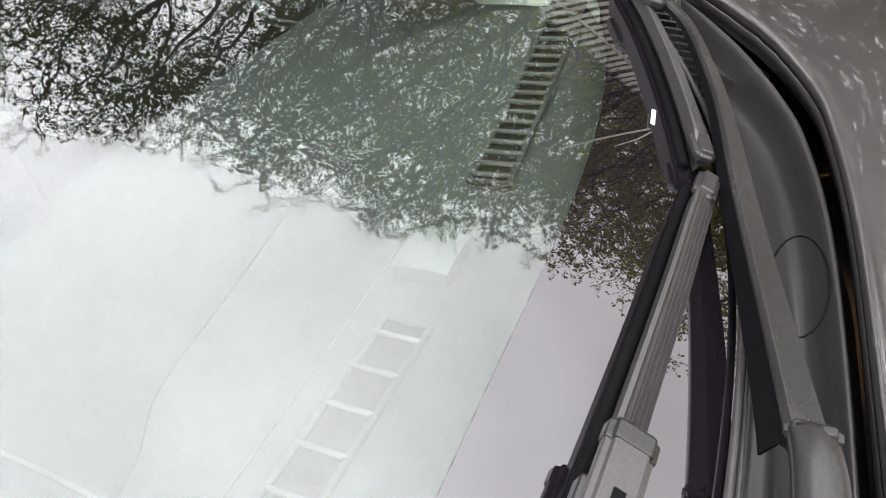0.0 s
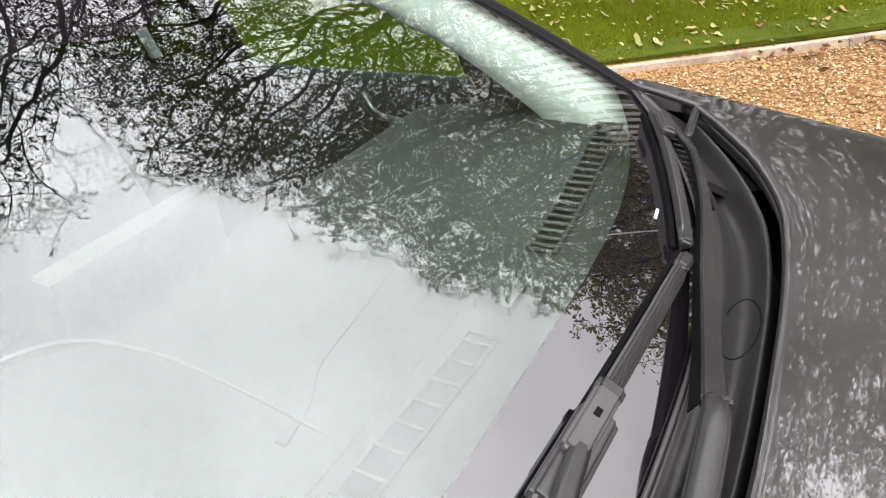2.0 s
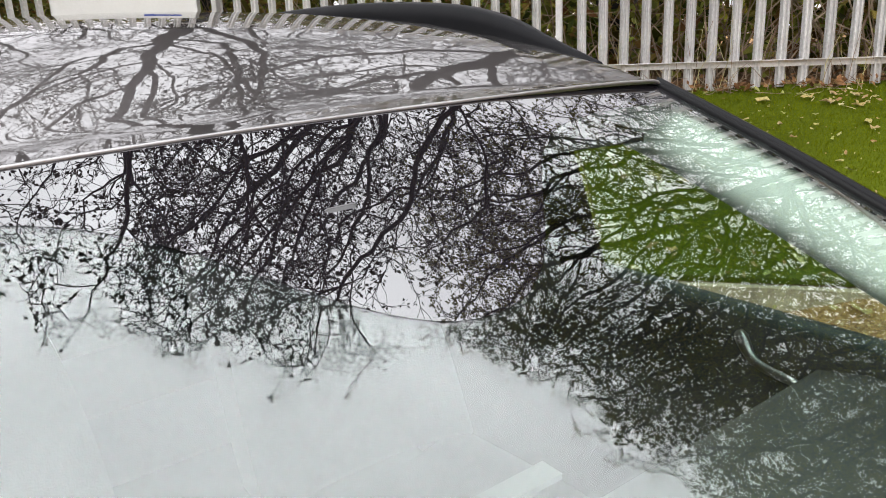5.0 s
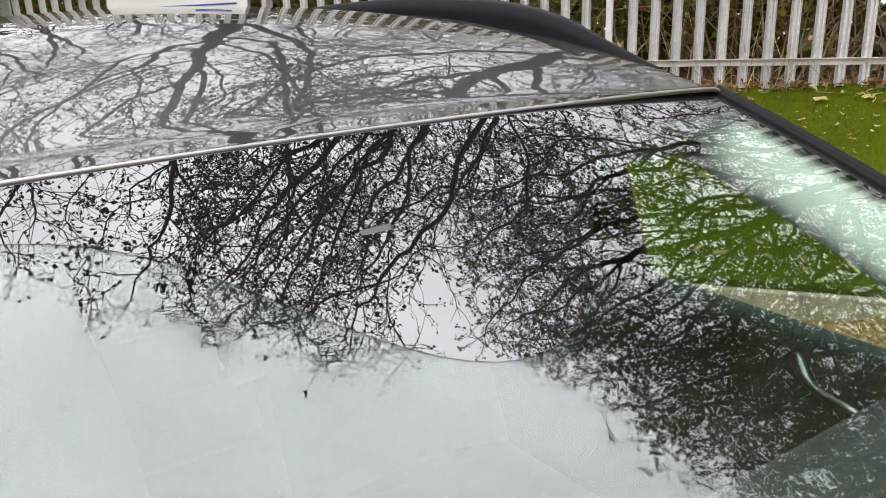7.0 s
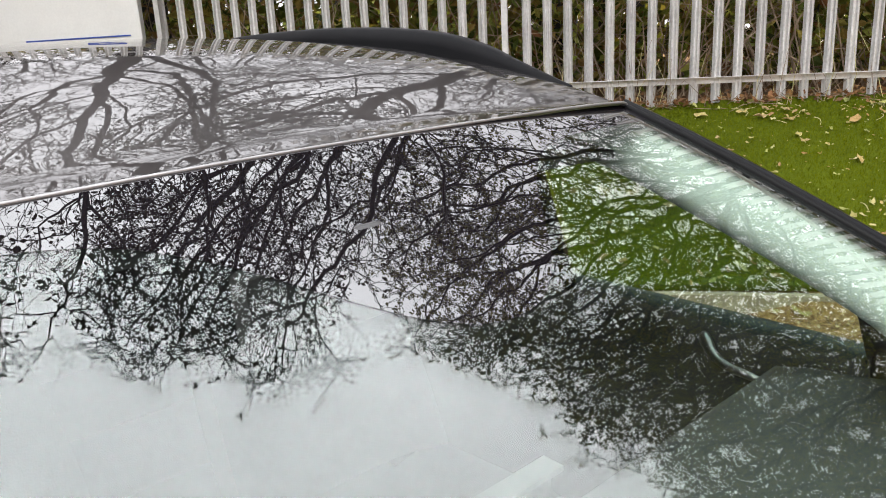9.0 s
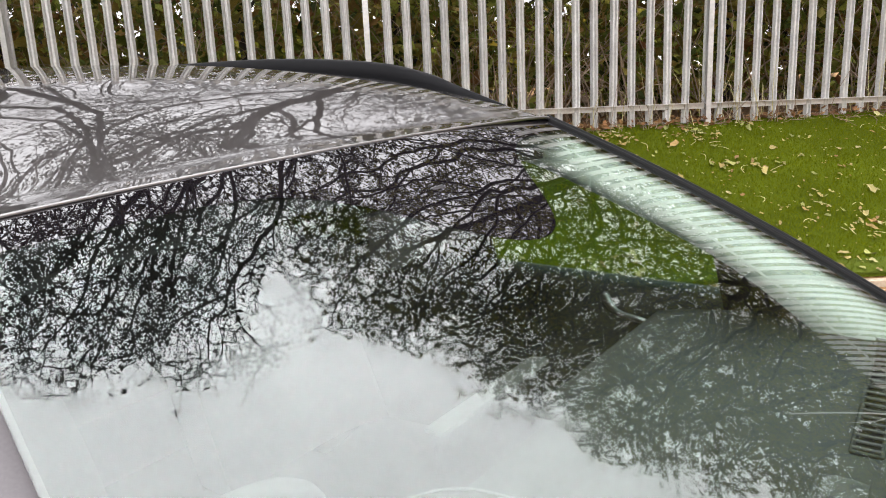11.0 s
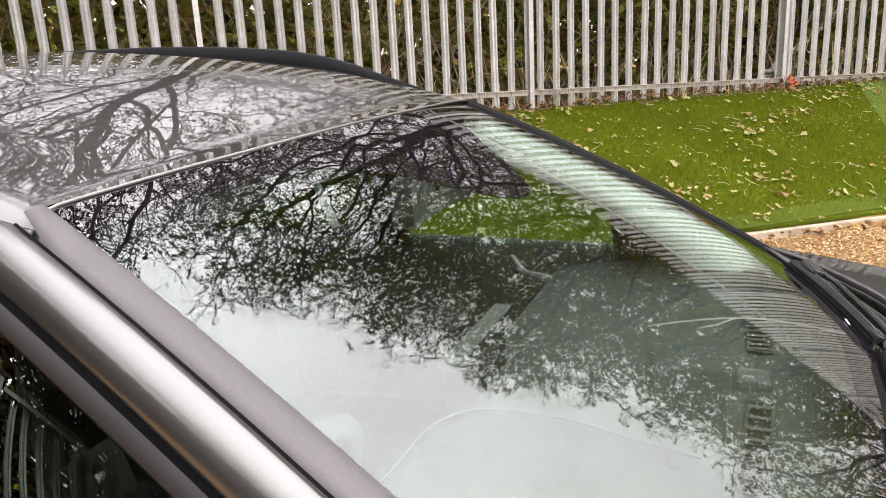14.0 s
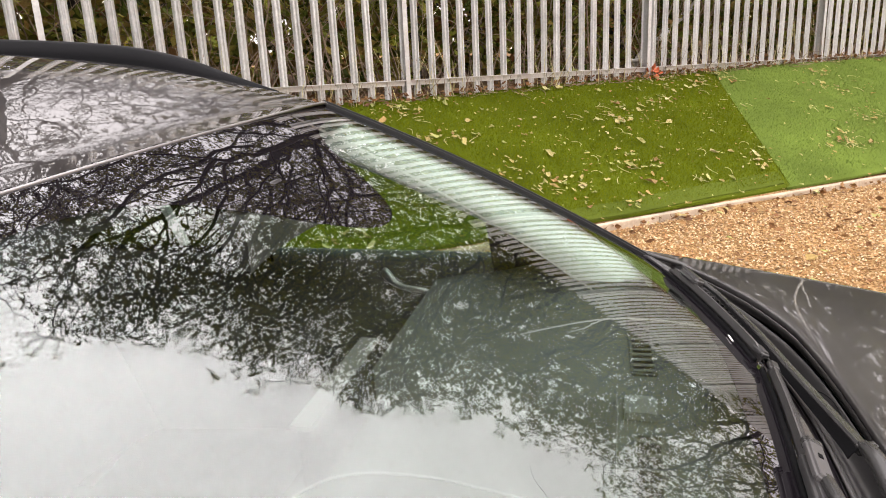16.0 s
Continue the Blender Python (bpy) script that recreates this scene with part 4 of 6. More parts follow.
# roof rails
for s in (-1, 1):
    ry = 0.040 if s > 0 else 0.036
    pts = bez([(-0.085, s * 0.512, 1.459), (-0.20, s * 0.522, 1.497), (-0.30, s * 0.532, 1.530), (-0.45, s * 0.543, 1.560), (-0.7, s * 0.553, 1.583), (-1.0, s * 0.560, 1.596), (-1.4, s * 0.562, 1.598), (-1.8, s * 0.558, 1.570), (-2.05, s * 0.55, 1.505)], 46)
    rows = []
    for k, p in enumerate(pts):
        p.y += ry
        p.z -= 0.004
        z, w = roof_edge(p.x)
        base = z - 0.004
        p.z -= 0.020
        h = max(p.z - base, 0.004 if s > 0 else 0.012)
        p.z = base + h
        wd = 0.005 + 0.013 * smooth01(0, 0.05, h) if s > 0 else 0.016 * min(1.0, 0.5 + k / 4)
        rows.append([p + Vector((0, -s * (wd + 0.004), base - p.z)), p + Vector((0, -s * wd, -h * 0.5)), p + Vector((0, -s * wd * 0.75, -0.004)), p + Vector((0, -s * wd * 0.3, 0)), p + Vector((0, s * wd * 0.5, 0)),
                     p + Vector((0, s * wd, -0.006)), p + Vector((0, s * (wd + 0.004), -h * 0.55)), p + Vector((0, s * (wd + 0.008), base - p.z))])
    v, f = sheet(rows)
    f += [tuple(range(7, -1, -1)), tuple((len(pts) - 1) * 8 + k for k in range(8))]
    mpart("roof_rail", v, f, M_RAIL, car, "satin black roof rail")

# bonnet
HOOD_EDGE = [(0.0, 0.879, 1.034), (0.12, 0.876, 1.033), (0.242, 0.870, 1.031), (0.34, 0.860, 1.030), (0.425, 0.844, 1.031), (0.52, 0.805, 1.038), (0.60, 0.753, 1.049), (0.68, 0.690, 1.054), (0.76, 0.615, 1.046), (0.82, 0.575, 1.035)]
EDGE_FINE = bez([(-HOOD_EDGE[1][0], *HOOD_EDGE[1][1:])] + HOOD_EDGE, 401)


def hood_edge(y):
    y = abs(y)
    if y > 0.715:
        return 0.690 + (y - 0.715) * 0.28, body_top(0.690 + (y - 0.715) * 0.28, y)
    p = min(EDGE_FINE[30:], key=lambda q: abs(q.x - y))
    return p.y, p.z


def body_top(x, y):
    """The flat outer part of the bonnet and wings, and the roll over its edge."""
    d = max(0.0, abs(y) - (0.735 - 0.25 * (x - 0.69)))
    return 1.061 - 0.10 * (x - 0.69) - 0.12 * max(0.0, x - 1.0) ** 1.6 - 0.006 * (abs(y) / 0.7) ** 4 - 0.75 * d * d / (d + 0.02)


def hood_pt(y, t):
    xe, ze = hood_edge(y)
    u = abs(y) / 0.76
    xn = 1.72 - 0.24 * u ** 2.2
    x = lerp(xe, xn, t)
    tc = max(0.0, (x - 0.879) / 0.841)
    mid = 1.036 - 0.16 * tc ** 1.7
    z = lerp(mid, body_top(x, y), smooth01(0.30, 0.66, abs(y)))
    return Vector((x, y, z))


ys = [lerp(-0.76, 0.76, i / 190) for i in range(191)]
rows = [[hood_pt(y, 0) + Vector((0.006, 0, -0.022)) for y in ys], [hood_pt(y, 0) + Vector((0.001, 0, -0.012)) for y in ys], [hood_pt(y, 0) + Vector((0, 0, -0.003)) for y in ys]]
rows += [[hood_pt(y, 0.004 + 0.996 * (k / 36) ** 1.3) for y in ys] for k in range(37)]
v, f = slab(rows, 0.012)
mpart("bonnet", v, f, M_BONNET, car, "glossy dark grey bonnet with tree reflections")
# tops of the wings behind the bonnet, beside the pillar feet
for s in (-1, 1):
    rows = []
    for i in range(15):
        y = lerp(0.690, 0.76, i / 14)
        x1 = 0.690 + (y - 0.715) * 0.28 - 0.004
        rows.append([Vector((lerp(0.58, x1, k / 10), s * y, body_top(lerp(0.58, x1, k / 10), y) - 0.001)) for k in range(11)])
    v, f = slab(rows, 0.02)
    mpart("wing_top", v, f, M_PAINT, car, "dark grey wing top beside the pillar foot")

# black cowl between glass and bonnet
COWL_SHAPE = [(0.0, 0.003), (0.06, 0.004), (0.12, 0.000), (0.22, -0.004), (0.30, -0.010), (0.36, -0.021), (0.46, -0.030), (0.56, -0.034), (0.66, -0.032), (0.74, -0.024), (0.80, -0.014), (0.86, -0.011), (0.91, -0.020), (0.965, -0.045), (1.25, -0.085)]
COWL = [(p.x, p.y) for p in bez([(a, b, 0) for a, b in COWL_SHAPE], 57)]
rows = []
for fr, dz in COWL:
    row = []
    for i in range(81):
        u = lerp(-1.0, 1.0, i / 80)
        g = glass_pt(u, -0.008)
        xh, zh = hood_edge(min(abs(g.y) * 1.06, 0.70))
        h = Vector((xh, g.y * 1.06, zh))
        deep = 1 + 0.75 * smooth01(0.35, 0.85, abs(u)) * smooth01(0.35, 0.6, fr)
        p = g.lerp(h, fr)
        row.append(p + Vector((0, 0, dz * deep)))
    rows.append(row)
v, f = slab(rows, 0.006)
cowl = mpart("cowl_panel", v, f, M_BLACK, car, "smooth black plastic scuttle panel below the windscreen")
v, f = tube([glass_pt(lerp(-0.98, 0.98, i / 70), -0.004) + Vector((0.002, 0, 0.004)) for i in range(71)], 0.0022, 6)
mpart("edge_lip", v, f, M_ADAPTER, cowl, "thin grey lip along the glass")
RAILS = [[(0.592, 0.622, 1.100), (0.650, 0.568, 1.078), (0.700, 0.500, 1.060), (0.740, 0.430, 1.047)],
         [(0.588, 0.640, 1.097), (0.645, 0.608, 1.076), (0.698, 0.556, 1.054), (0.752, 0.470, 1.034)],
         [(0.600, 0.656, 1.066), (0.660, 0.650, 1.028), (0.715, 0.612, 1.004), (0.790, 0.530, 0.985)],
         [(0.575, 0.690, 1.078), (0.645, 0.690, 1.040), (0.712, 0.672, 1.008), (0.812, 0.560, 0.985)]]
for s in (-1, 1):
    # corner cover between pillar foot and bonnet: a ridge with a sunk panel behind
    fine = [bez(r, 16) for r in RAILS]
    rows = []
    for k in range(16):
        row = []
        for a, b in zip(fine[:-1], fine[1:]):
            row += [a[k], a[k].lerp(b[k], 0.5)]
        row.append(fine[-1][k])
        rows.append([Vector((q.x, s * q.y, q.z)) for q in row])
    v, f = slab(rows, 0.012)
    cover = mpart("corner_cover", v, f, M_BLACK, cowl, "black plastic corner cover with a raised ridge")
    v, f = tube(bez([(0.590, s * 0.655, 1.090), (0.640, s * 0.672, 1.072), (0.690, s * 0.682, 1.054), (0.705, s * 0.680, 1.049)], 10), 0.0055, 8)
    mpart("edge_bar", v, f, M_BLACK, cover)
    v, f = tube(bez([(0.588, s * 0.640, 1.098), (0.642, s * 0.610, 1.079), (0.692, s * 0.562, 1.060), (0.728, s * 0.505, 1.048), (0.756, s * 0.440, 1.040)], 16), 0.0065, 8, True, 0.8)
    mpart("ridge", v, f, M_BLACK, cover)
    soften(part("brace", block(0.012, 0.115, 0.014, (0.703, s * 0.625, 1.046), Matrix.Rotation(s * 0.10, 4, "Z"), 0.003), M_BLACK, cover), 0.002)
    # intake slots below the tip of the blade
    back = [[glass_pt(lerp(0.60, 0.86, k / 8), -0.02) * 1.0 + Vector((lerp(-0.008, 0.014, j), 0, 0.0075)) for j in (0, 1)] for k in range(9)]
    v, f = slab([[Vector((q.x, s * q.y, q.z)) for q in r] for r in back], 0.003)
    grille = mpart("intake_grille", v, f, M_RUBBER, cowl, "black slotted air intake")
    for k in range(13):
        g = glass_pt(lerp(0.61, 0.85, k / 12), -0.02)
        part("slat", block(0.019, 0.0045, 0.005, (g.x + 0.0035, s * g.y, g.z + 0.0098), Matrix.Rotation(s * -0.35, 4, "Z")), M_BLACK, grille)
v, f = tube([(0.842 + 0.017 * math.cos(a), 0.19 + 0.05 * math.sin(a), 1.0185 + 0.002 * math.cos(a)) for a in [6.2832 * i / 24 for i in range(25)]], 0.0007, 5, False)
mpart("access_cap", v, f, M_RUBBER, cowl, "oval access cap outline")


# ---- wipers ----
def on_glass(x, y, lift):
    """A point above the glass at this place of the plan."""
    u = y / 0.58
    va = 0.0
    for _ in range(12):
        p = glass_pt(u, va)
        va += (p.x - x) / 0.754
        u += (y - p.y) / 0.6
    return glass_pt(u, va) + Vector((0.46, 0, 0.888)) * lift


def blade(path, name_label):
    w = tagged(new("wiper_blade"), name_label)
    w.parent = car
    pts = bez([on_glass(x, y, 0.004) for x, y in path], 30)
    n = len(pts)
    # rubber lip, then the spoiler
    rows = []
    for i, p in enumerate(pts):
        t = i / (n - 1)
        k = min(1.0, 6 * min(t, 1 - t) + 0.45)
        up = Vector((0.46, 0, 0.888))
        d = (pts[min(i + 1, n - 1)] - pts[max(i - 1, 0)]).normalized()
        s = d.cross(up).normalized()
        if s.x < 0:
            s = -s
        ribs = [p + s * 0.010 * k + up * 0.008 * k]
        for c0, h0 in ((0.009, 0.0105), (0.006, 0.0130), (0.003, 0.0148), (0.0, 0.0162), (-0.003, 0.0172)):
            ribs += [p + s * c0 * k + up * h0 * k, p + s * (c0 - 0.0008) * k + up * (h0 - 0.0010) * k, p + s * (c0 - 0.0018) * k + up * (h0 + 0.0004) * k]
        rows.append([p - up * 0.003, p + s * 0.004 * k + up * 0.003, p + s * 0.008 * k + up * 0.004] + ribs + [p - s * 0.007 * k + up * 0.017 * k, p - s * 0.006 * k + up * 0.006, p - s * 0.003 * k + up * 0.003])
    m = len(rows[0])
    verts = [q for r in rows for q in r]
    faces = [(i * m + j, i * m + (j + 1) % m, (i + 1) * m + (j + 1) % m, (i + 1) * m + j) for i in range(n - 1) for j in range(m)]
    faces += [tuple(range(m - 1, -1, -1)), tuple((n - 1) * m + j for j in range(m))]
    mpart("spoiler", verts, faces, M_SPOILER, w, "dark grey ribbed blade spoiler", smooth=False)
    v, f = tube([p + Vector((-0.0075, 0, 0.0015)) for p in pts], 0.0042, 6)
    mpart("rubber_lip", v, f, M_RUBBER, w, "black rubber wiping lip")
    return w, pts


wa, pa = blade([(0.735, -0.50), (0.751, -0.32), (0.758, -0.15), (0.764, -0.03), (0.770, 0.10), (0.772, 0.17), (0.774, 0.228)], "flat black wiper blade of the driver's side")
wb, pb = blade([(0.768, 0.255), (0.748, 0.32), (0.720, 0.40), (0.690, 0.475), (0.657, 0.545)], "flat black wiper blade of the passenger side")


def frame_at(p, d, up):
    d = Vector(d).normalized()
    s = d.cross(Vector(up)).normalized()
    u = s.cross(d)
    return Matrix.Translation(p) @ Matrix((d, s, u)).transposed().to_4x4()


GUP = Vector((0.46, 0, 0.888))


def placed(bm, m):
    bmesh.ops.transform(bm, matrix=m, verts=bm.verts)
    return bm


# end caps and the adapter with its button
for w, pts, k in ((wa, pa, -1), (wb, pb, 0)):
    d = (pts[-1] - pts[-2]) if k == -1 else (pts[0] - pts[1])
    soften(part("end_cap", placed(block(0.030, 0.016, 0.011, (-0.010, 0, 0.011), None, 0.003), frame_at(pts[k], d, GUP)), M_BLACK, w), 0.003)
ia = min(range(len(pa)), key=lambda i: abs(pa[i].y + 0.035))
da = (pa[ia + 1] - pa[ia - 1]).normalized()
fa = frame_at(pa[ia], da, GUP)
ad = soften(part("adapter", placed(block(0.075, 0.022, 0.012, (0.0, 0.0, 0.021), None, 0.003), fa), M_ADAPTER, wa, "grey clip that joins blade and arm"), 0.002)
soften(part("clip_collar", placed(block(0.016, 0.0235, 0.0135, (0.034, 0.0, 0.021), None, 0.003), fa), M_ARM, ad, "dark collar of the clip"), 0.002)
part("button", placed(block(0.010, 0.007, 0.002, (0.004, 0, 0.0268), None, 0.001), fa), M_RUBBER, ad)
soften(part("clip_body", placed(block(0.10, 0.032, 0.018, (-0.03, 0.004, 0.010), None, 0.004), fa), M_BLACK, wa), 0.003)
ib = min(range(len(pb)), key=lambda i: abs(pb[i].y - 0.485))
fb = frame_at(pb[ib], (pb[ib + 1] - pb[ib - 1]), GUP)
soften(part("adapter", placed(block(0.055, 0.022, 0.016, (0.0, 0.0, 0.020), None, 0.004), fb), M_BLACK, wb, "grey clip that joins blade and arm"), 0.002)


def arm(name_label, pts, widths, flat):
    a = tagged(new("wiper_arm"), name_label)
    a.parent = car
    line = bez(pts, 24)
    verts, faces = [], []
    for i, p in enumerate(line):
        d = (line[min(i + 1, 23)] - line[max(i - 1, 0)]).normalized()
        o = d.cross(GUP).normalized()
        o = o if o.x > 0 else -o
        w = lerp(widths[0], widths[1], i / 23)
        h = w * flat
        verts += [p - o * w - GUP * h, p - o * w + GUP * h * 0.5, p - o * w * 0.55 + GUP * h, p + o * w * 0.55 + GUP * h, p + o * w + GUP * h * 0.4, p + o * w - GUP * h]
    for i in range(23):
        faces += [(i * 6 + k, i * 6 + (k + 1) % 6, i * 6 + 6 + (k + 1) % 6, i * 6 + 6 + k) for k in range(6)]
    faces += [tuple(range(5, -1, -1)), tuple(138 + k for k in range(6))]
    soften(mpart("bar", verts, faces, M_ARM, a, smooth=False), 0.0015)
    return a


aa = arm("black metal wiper arm of the driver's side", [fa @ Vector((-0.02, 0.001, 0.021)), fa @ Vector((-0.06, 0.007, 0.022)), fa @ Vector((-0.11, 0.015, 0.020)), fa @ Vector((-0.26, 0.018, 0.020)), fa @ Vector((-0.44, 0.030, 0.016))], (0.008, 0.011), 0.7)
v, f = tube([(0.815, -0.485, 0.99), (0.805, -0.485, 1.065)], 0.018, 14)
soften(mpart("pivot_cap", v, f, M_BLACK, aa), 0.003)
ab = tagged(new("wiper_arm"), "black channel-shaped wiper arm of the passenger side")
ab.parent = car
v, f = tube(bez([(0.852, -0.21, 1.020), (0.855, -0.12, 1.032), (0.853, -0.05, 1.046), (0.850, 0.010, 1.057), (0.846, 0.038, 1.057)], 24), [lerp(0.0150, 0.0115, i / 23) for i in range(24)], 14, True, 0.75, GUP)
mpart("arm_head", v, f, M_ARM, ab, "rounded satin black arm head")
# an upside-down channel: top plate with a deep wall towards the glass
CHANNEL = bez([(0.846, 0.034, 1.058), (0.829, 0.110, 1.059), (0.805, 0.215, 1.062), (0.779, 0.335, 1.066), (0.750, 0.43, 1.072), (0.728, 0.472, 1.082), fb @ Vector((0.0, -0.004, 0.026))], 30)
rows, walls = [], []
for i, p in enumerate(CHANNEL):
    t = i / 29
    w, deep = lerp(0.0105, 0.0050, min(t * 1.5, 1)), lerp(0.021, 0.006, min(t * 1.35, 1) ** 0.8)
    d = (CHANNEL[min(i + 1, 29)] - CHANNEL[max(i - 1, 0)]).normalized()
    o = d.cross(GUP).normalized()
    o = o if o.x > 0 else -o
    rows.append([p - o * w - GUP * 0.002, p - o * (w - 0.0012) + GUP * 0.0014, p + o * (w - 0.0012) + GUP * 0.0014, p + o * w - GUP * 0.002, p + o * (w + 0.0005) - GUP * deep * 0.6])
    walls.append([p - o * (w - 0.0006) - GUP * 0.0015, p - o * (w + 0.0012) - GUP * deep])
v, f = slab(rows, 0.0015, -GUP)
channel = soften(mpart("channel", v, f, M_ARM, ab, "tapered channel bar, dusty on top", smooth=False), 0.001)
v, f = slab(walls, 0.0012, (1, 0, 0))
mpart("channel_wall", v, f, M_RUBBER, channel, "dull black side wall of the channel")
soften(part("paper_tag", placed(block(0.022, 0.0035, 0.001, (0, 0, 0)), frame_at(on_glass(0.733, 0.295, 0.0025), (-0.12, 0.95, 0), GUP)), M_SIGN, wb, "small white tag at the blade's edge"), 0.0003)
v, f = tube([(0.848, -0.17, 0.985), (0.848, -0.17, 1.05)], 0.017, 14)
soften(mpart("pivot_cap", v, f, M_BLACK, ab), 0.003)
soften(part("collar", block(0.024, 0.012, 0.018, (0.846, 0.037, 1.056), None, 0.003), M_ARM, ab), 0.002)


# ---- body sides, doors, ends ----
def belt(x, s=1):
    return 1.005 + 0.03 * smooth01(0.6, -1.4, x), (0.745 if s > 0 else 0.658) - 0.03 * smooth01(-1.2, -2.2, x)


def low(x):
    z = 0.24
    for cx in (1.13, -1.52):
        d = abs(x - cx)
        if d < 0.385:
            z = max(z, 0.33 + math.sqrt(0.385 ** 2 - d * d))
    return z


def panel(name, s, x0, x1, label, n=24):
    rows = []
    for i in range(n):
        x = lerp(x0, x1, i / (n - 1))
        zb, yb = belt(x, s)
        fore = smooth01(0.40, 0.56, x)
        zb, yb = lerp(zb, body_top(x, 0.76) - 0.004, fore), lerp(yb, 0.752, fore)
        zl = low(x)
        row = []
        for k in range(10):
            t = k / 9
            z = lerp(zb, zl, t)
            bul = (0.115 - 0.055 * fore) * math.sin(min(t * 1.5, 1) * 1.57) - 0.06 * smooth01(0.75, 1.0, t) + 0.01 * math.exp(-((t - 0.3) / 0.05) ** 2)
            nose = 0.35 * smooth01(1.35, 1.85, x) ** 2 + 0.25 * smooth01(-1.9, -2.35, x) ** 2
            row.append(Vector((x, s * (yb + bul - nose), z)))
        rows.append(row)
    v, f = slab(rows, 0.02, (0, -s, 0))
    return mpart(name, v, f, M_PAINT, car, label)


for s in (-1, 1):
    panel("front_wing", s, 1.80, 0.592, "dark grey front wing", 34)
    fd = panel("front_door", s, 0.588, -0.375, "dark grey front door")
    rd = panel("rear_door", s, -0.379, -1.19, "dark grey rear door")
    panel("rear_quarter", s, -1.194, -2.28, "", 34)
    for d, x in ((fd, -0.25), (rd, -1.02)):
        v, f = tube(bez([(x - 0.09, s * 0.845, 0.88), (x - 0.06, s * 0.880, 0.885), (x + 0.06, s * 0.880, 0.885), (x + 0.09, s * 0.845, 0.88)], 12), 0.012, 8, True, 1.2)
        mpart("door_handle", v, f, M_PAINT, d)
    # side windows between frame and belt
    c = side_curve(s)
    for name, xa, xb in (("front_side_window", 0.47, -0.245), ("rear_side_window", -0.34, -1.08)):
        rows = []
        xs = [lerp(xa, xb, i / 33) for i in range(34)]
        tops = []
        for x in xs:
            k = max(q for q in range(len(c) - 1) if c[q].x >= x)
            tops.append(c[k].lerp(c[k + 1], (x - c[k].x) / (c[k + 1].x - c[k].x)) + Vector((0, s * (0.064 if s > 0 else 0.053), -0.090 if s > 0 else -0.076)))
        for _ in range(8):
            tops = [tops[0]] + [(tops[i - 1] + tops[i] * 2 + tops[i + 1]) / 4 for i in range(1, 33)] + [tops[-1]]
        for x, top in zip(xs, tops):
            zb, yb = belt(x, s)
            bot = Vector((x, s * (yb - 0.012), zb - 0.01))
            top.z = max(top.z, bot.z + 0.01)
            if s < 0:
                top.y = bot.y + (top.z - bot.z) * (0.36 + 0.10 * x)
            rows.append([top.lerp(bot, j / 10) + Vector((0, s * 0.017 * math.sin(j / 10 * 3.14159), 0)) for j in range(11)])
        v, f = slab(rows, 0.004, (0, -s, 0))
        mpart(name, v, f, M_SIDEGLASS if "front" in name else M_PRIVACY, fd if "front" in name else rd, "tinted door window").visible_shadow = False
    v, f = slab([[Vector((lerp(-0.235, -0.35, i / 3), s * (lerp(0.612, 0.737, j / 4) if s > 0 else lerp(0.56, 0.648, j / 4)), lerp(1.385, 1.01, j / 4))) for j in range(5)] for i in range(4)], 0.01, (0, -s, 0))
    mpart("door_pillar", v, f, M_GLOSSBLACK, car, "black door pillar")
    v, f = slab([[Vector((lerp(-1.07, -1.75, i / 5), s * (lerp(0.622, 0.742, j / 4) if s > 0 else lerp(0.57, 0.648, j / 4)), lerp(1.42 - 0.06 * i / 5, 1.02, j / 4))) for j in range(5)] for i in range(6)], 0.02, (0, -s, 0))
    mpart("rear_pillar", v, f, M_PAINT, car)
    v, f = tube([(x, s * (belt(x, s)[1] + 0.004), belt(x, s)[0] + 0.004) for x in [lerp(0.5, -1.3, i / 20) for i in range(21)]], 0.008, 6)
    mpart("belt_moulding", v, f, M_RUBBER, car)
    # door mirror
    mir = mpart("door_mirror", *tube(bez([(0.37, s * 0.74, 1.00), (0.355, s * 0.82, 1.005), (0.345, s * 0.88, 1.005), (0.335, s * 0.95, 0.995), (0.325, s * 1.00, 0.985)], 14), [0.020, 0.022, 0.028, 0.04, 0.052, 0.06, 0.064, 0.066, 0.066, 0.065, 0.06, 0.052, 0.04, 0.018], 14, True, 0.9), M_BLACK, car, "black door mirror housing")
    v, f = slab([[Vector((0.274, s * lerp(0.865, 0.985, i / 6), lerp(0.945, 1.035, j / 4))) for j in range(5)] for i in range(7)], 0.004, (1, 0, 0))
    mpart("mirror_glass", v, f, M_CHROME, mir)
    v, f = slab([[Vector((lerp(0.50, 0.30, i / 4), s * lerp(0.655 if s > 0 else 0.62, 0.735 if s > 0 else 0.65, j / 3), lerp(1.115 + 0.03 * i / 4, 1.01, j / 3))) for j in range(4)] for i in range(5)], 0.012, (0, -s, 0))
    mpart("mirror_mount", v, f, M_BLACK, car, "black triangle at the mirror")
    # lamps
    v, f = slab([[Vector((lerp(1.70, 1.45, i / 6) - 0.0 * j, s * lerp(0.44, 0.76, i / 6), lerp(0.84 + 0.05 * i / 6, 0.70 + 0.08 * i / 6, j / 4))) for j in range(5)] for i in range(7)], 0.03, (-0.8, -s * 0.5, 0))
    soften(mpart("headlamp", v, f, M_LAMP, car, "clear headlamp"), 0.006)
    v, f = slab([[Vector((-2.30 + 0.20 * (i / 4) ** 2, s * lerp(0.52, 0.77, i / 4), lerp(1.0, 0.78, j / 4))) for j in range(5)] for i in range(5)], 0.03, (1, 0, 0))
    soften(mpart("rear_lamp", v, f, M_REDLAMP, car, "red rear lamp"), 0.006)
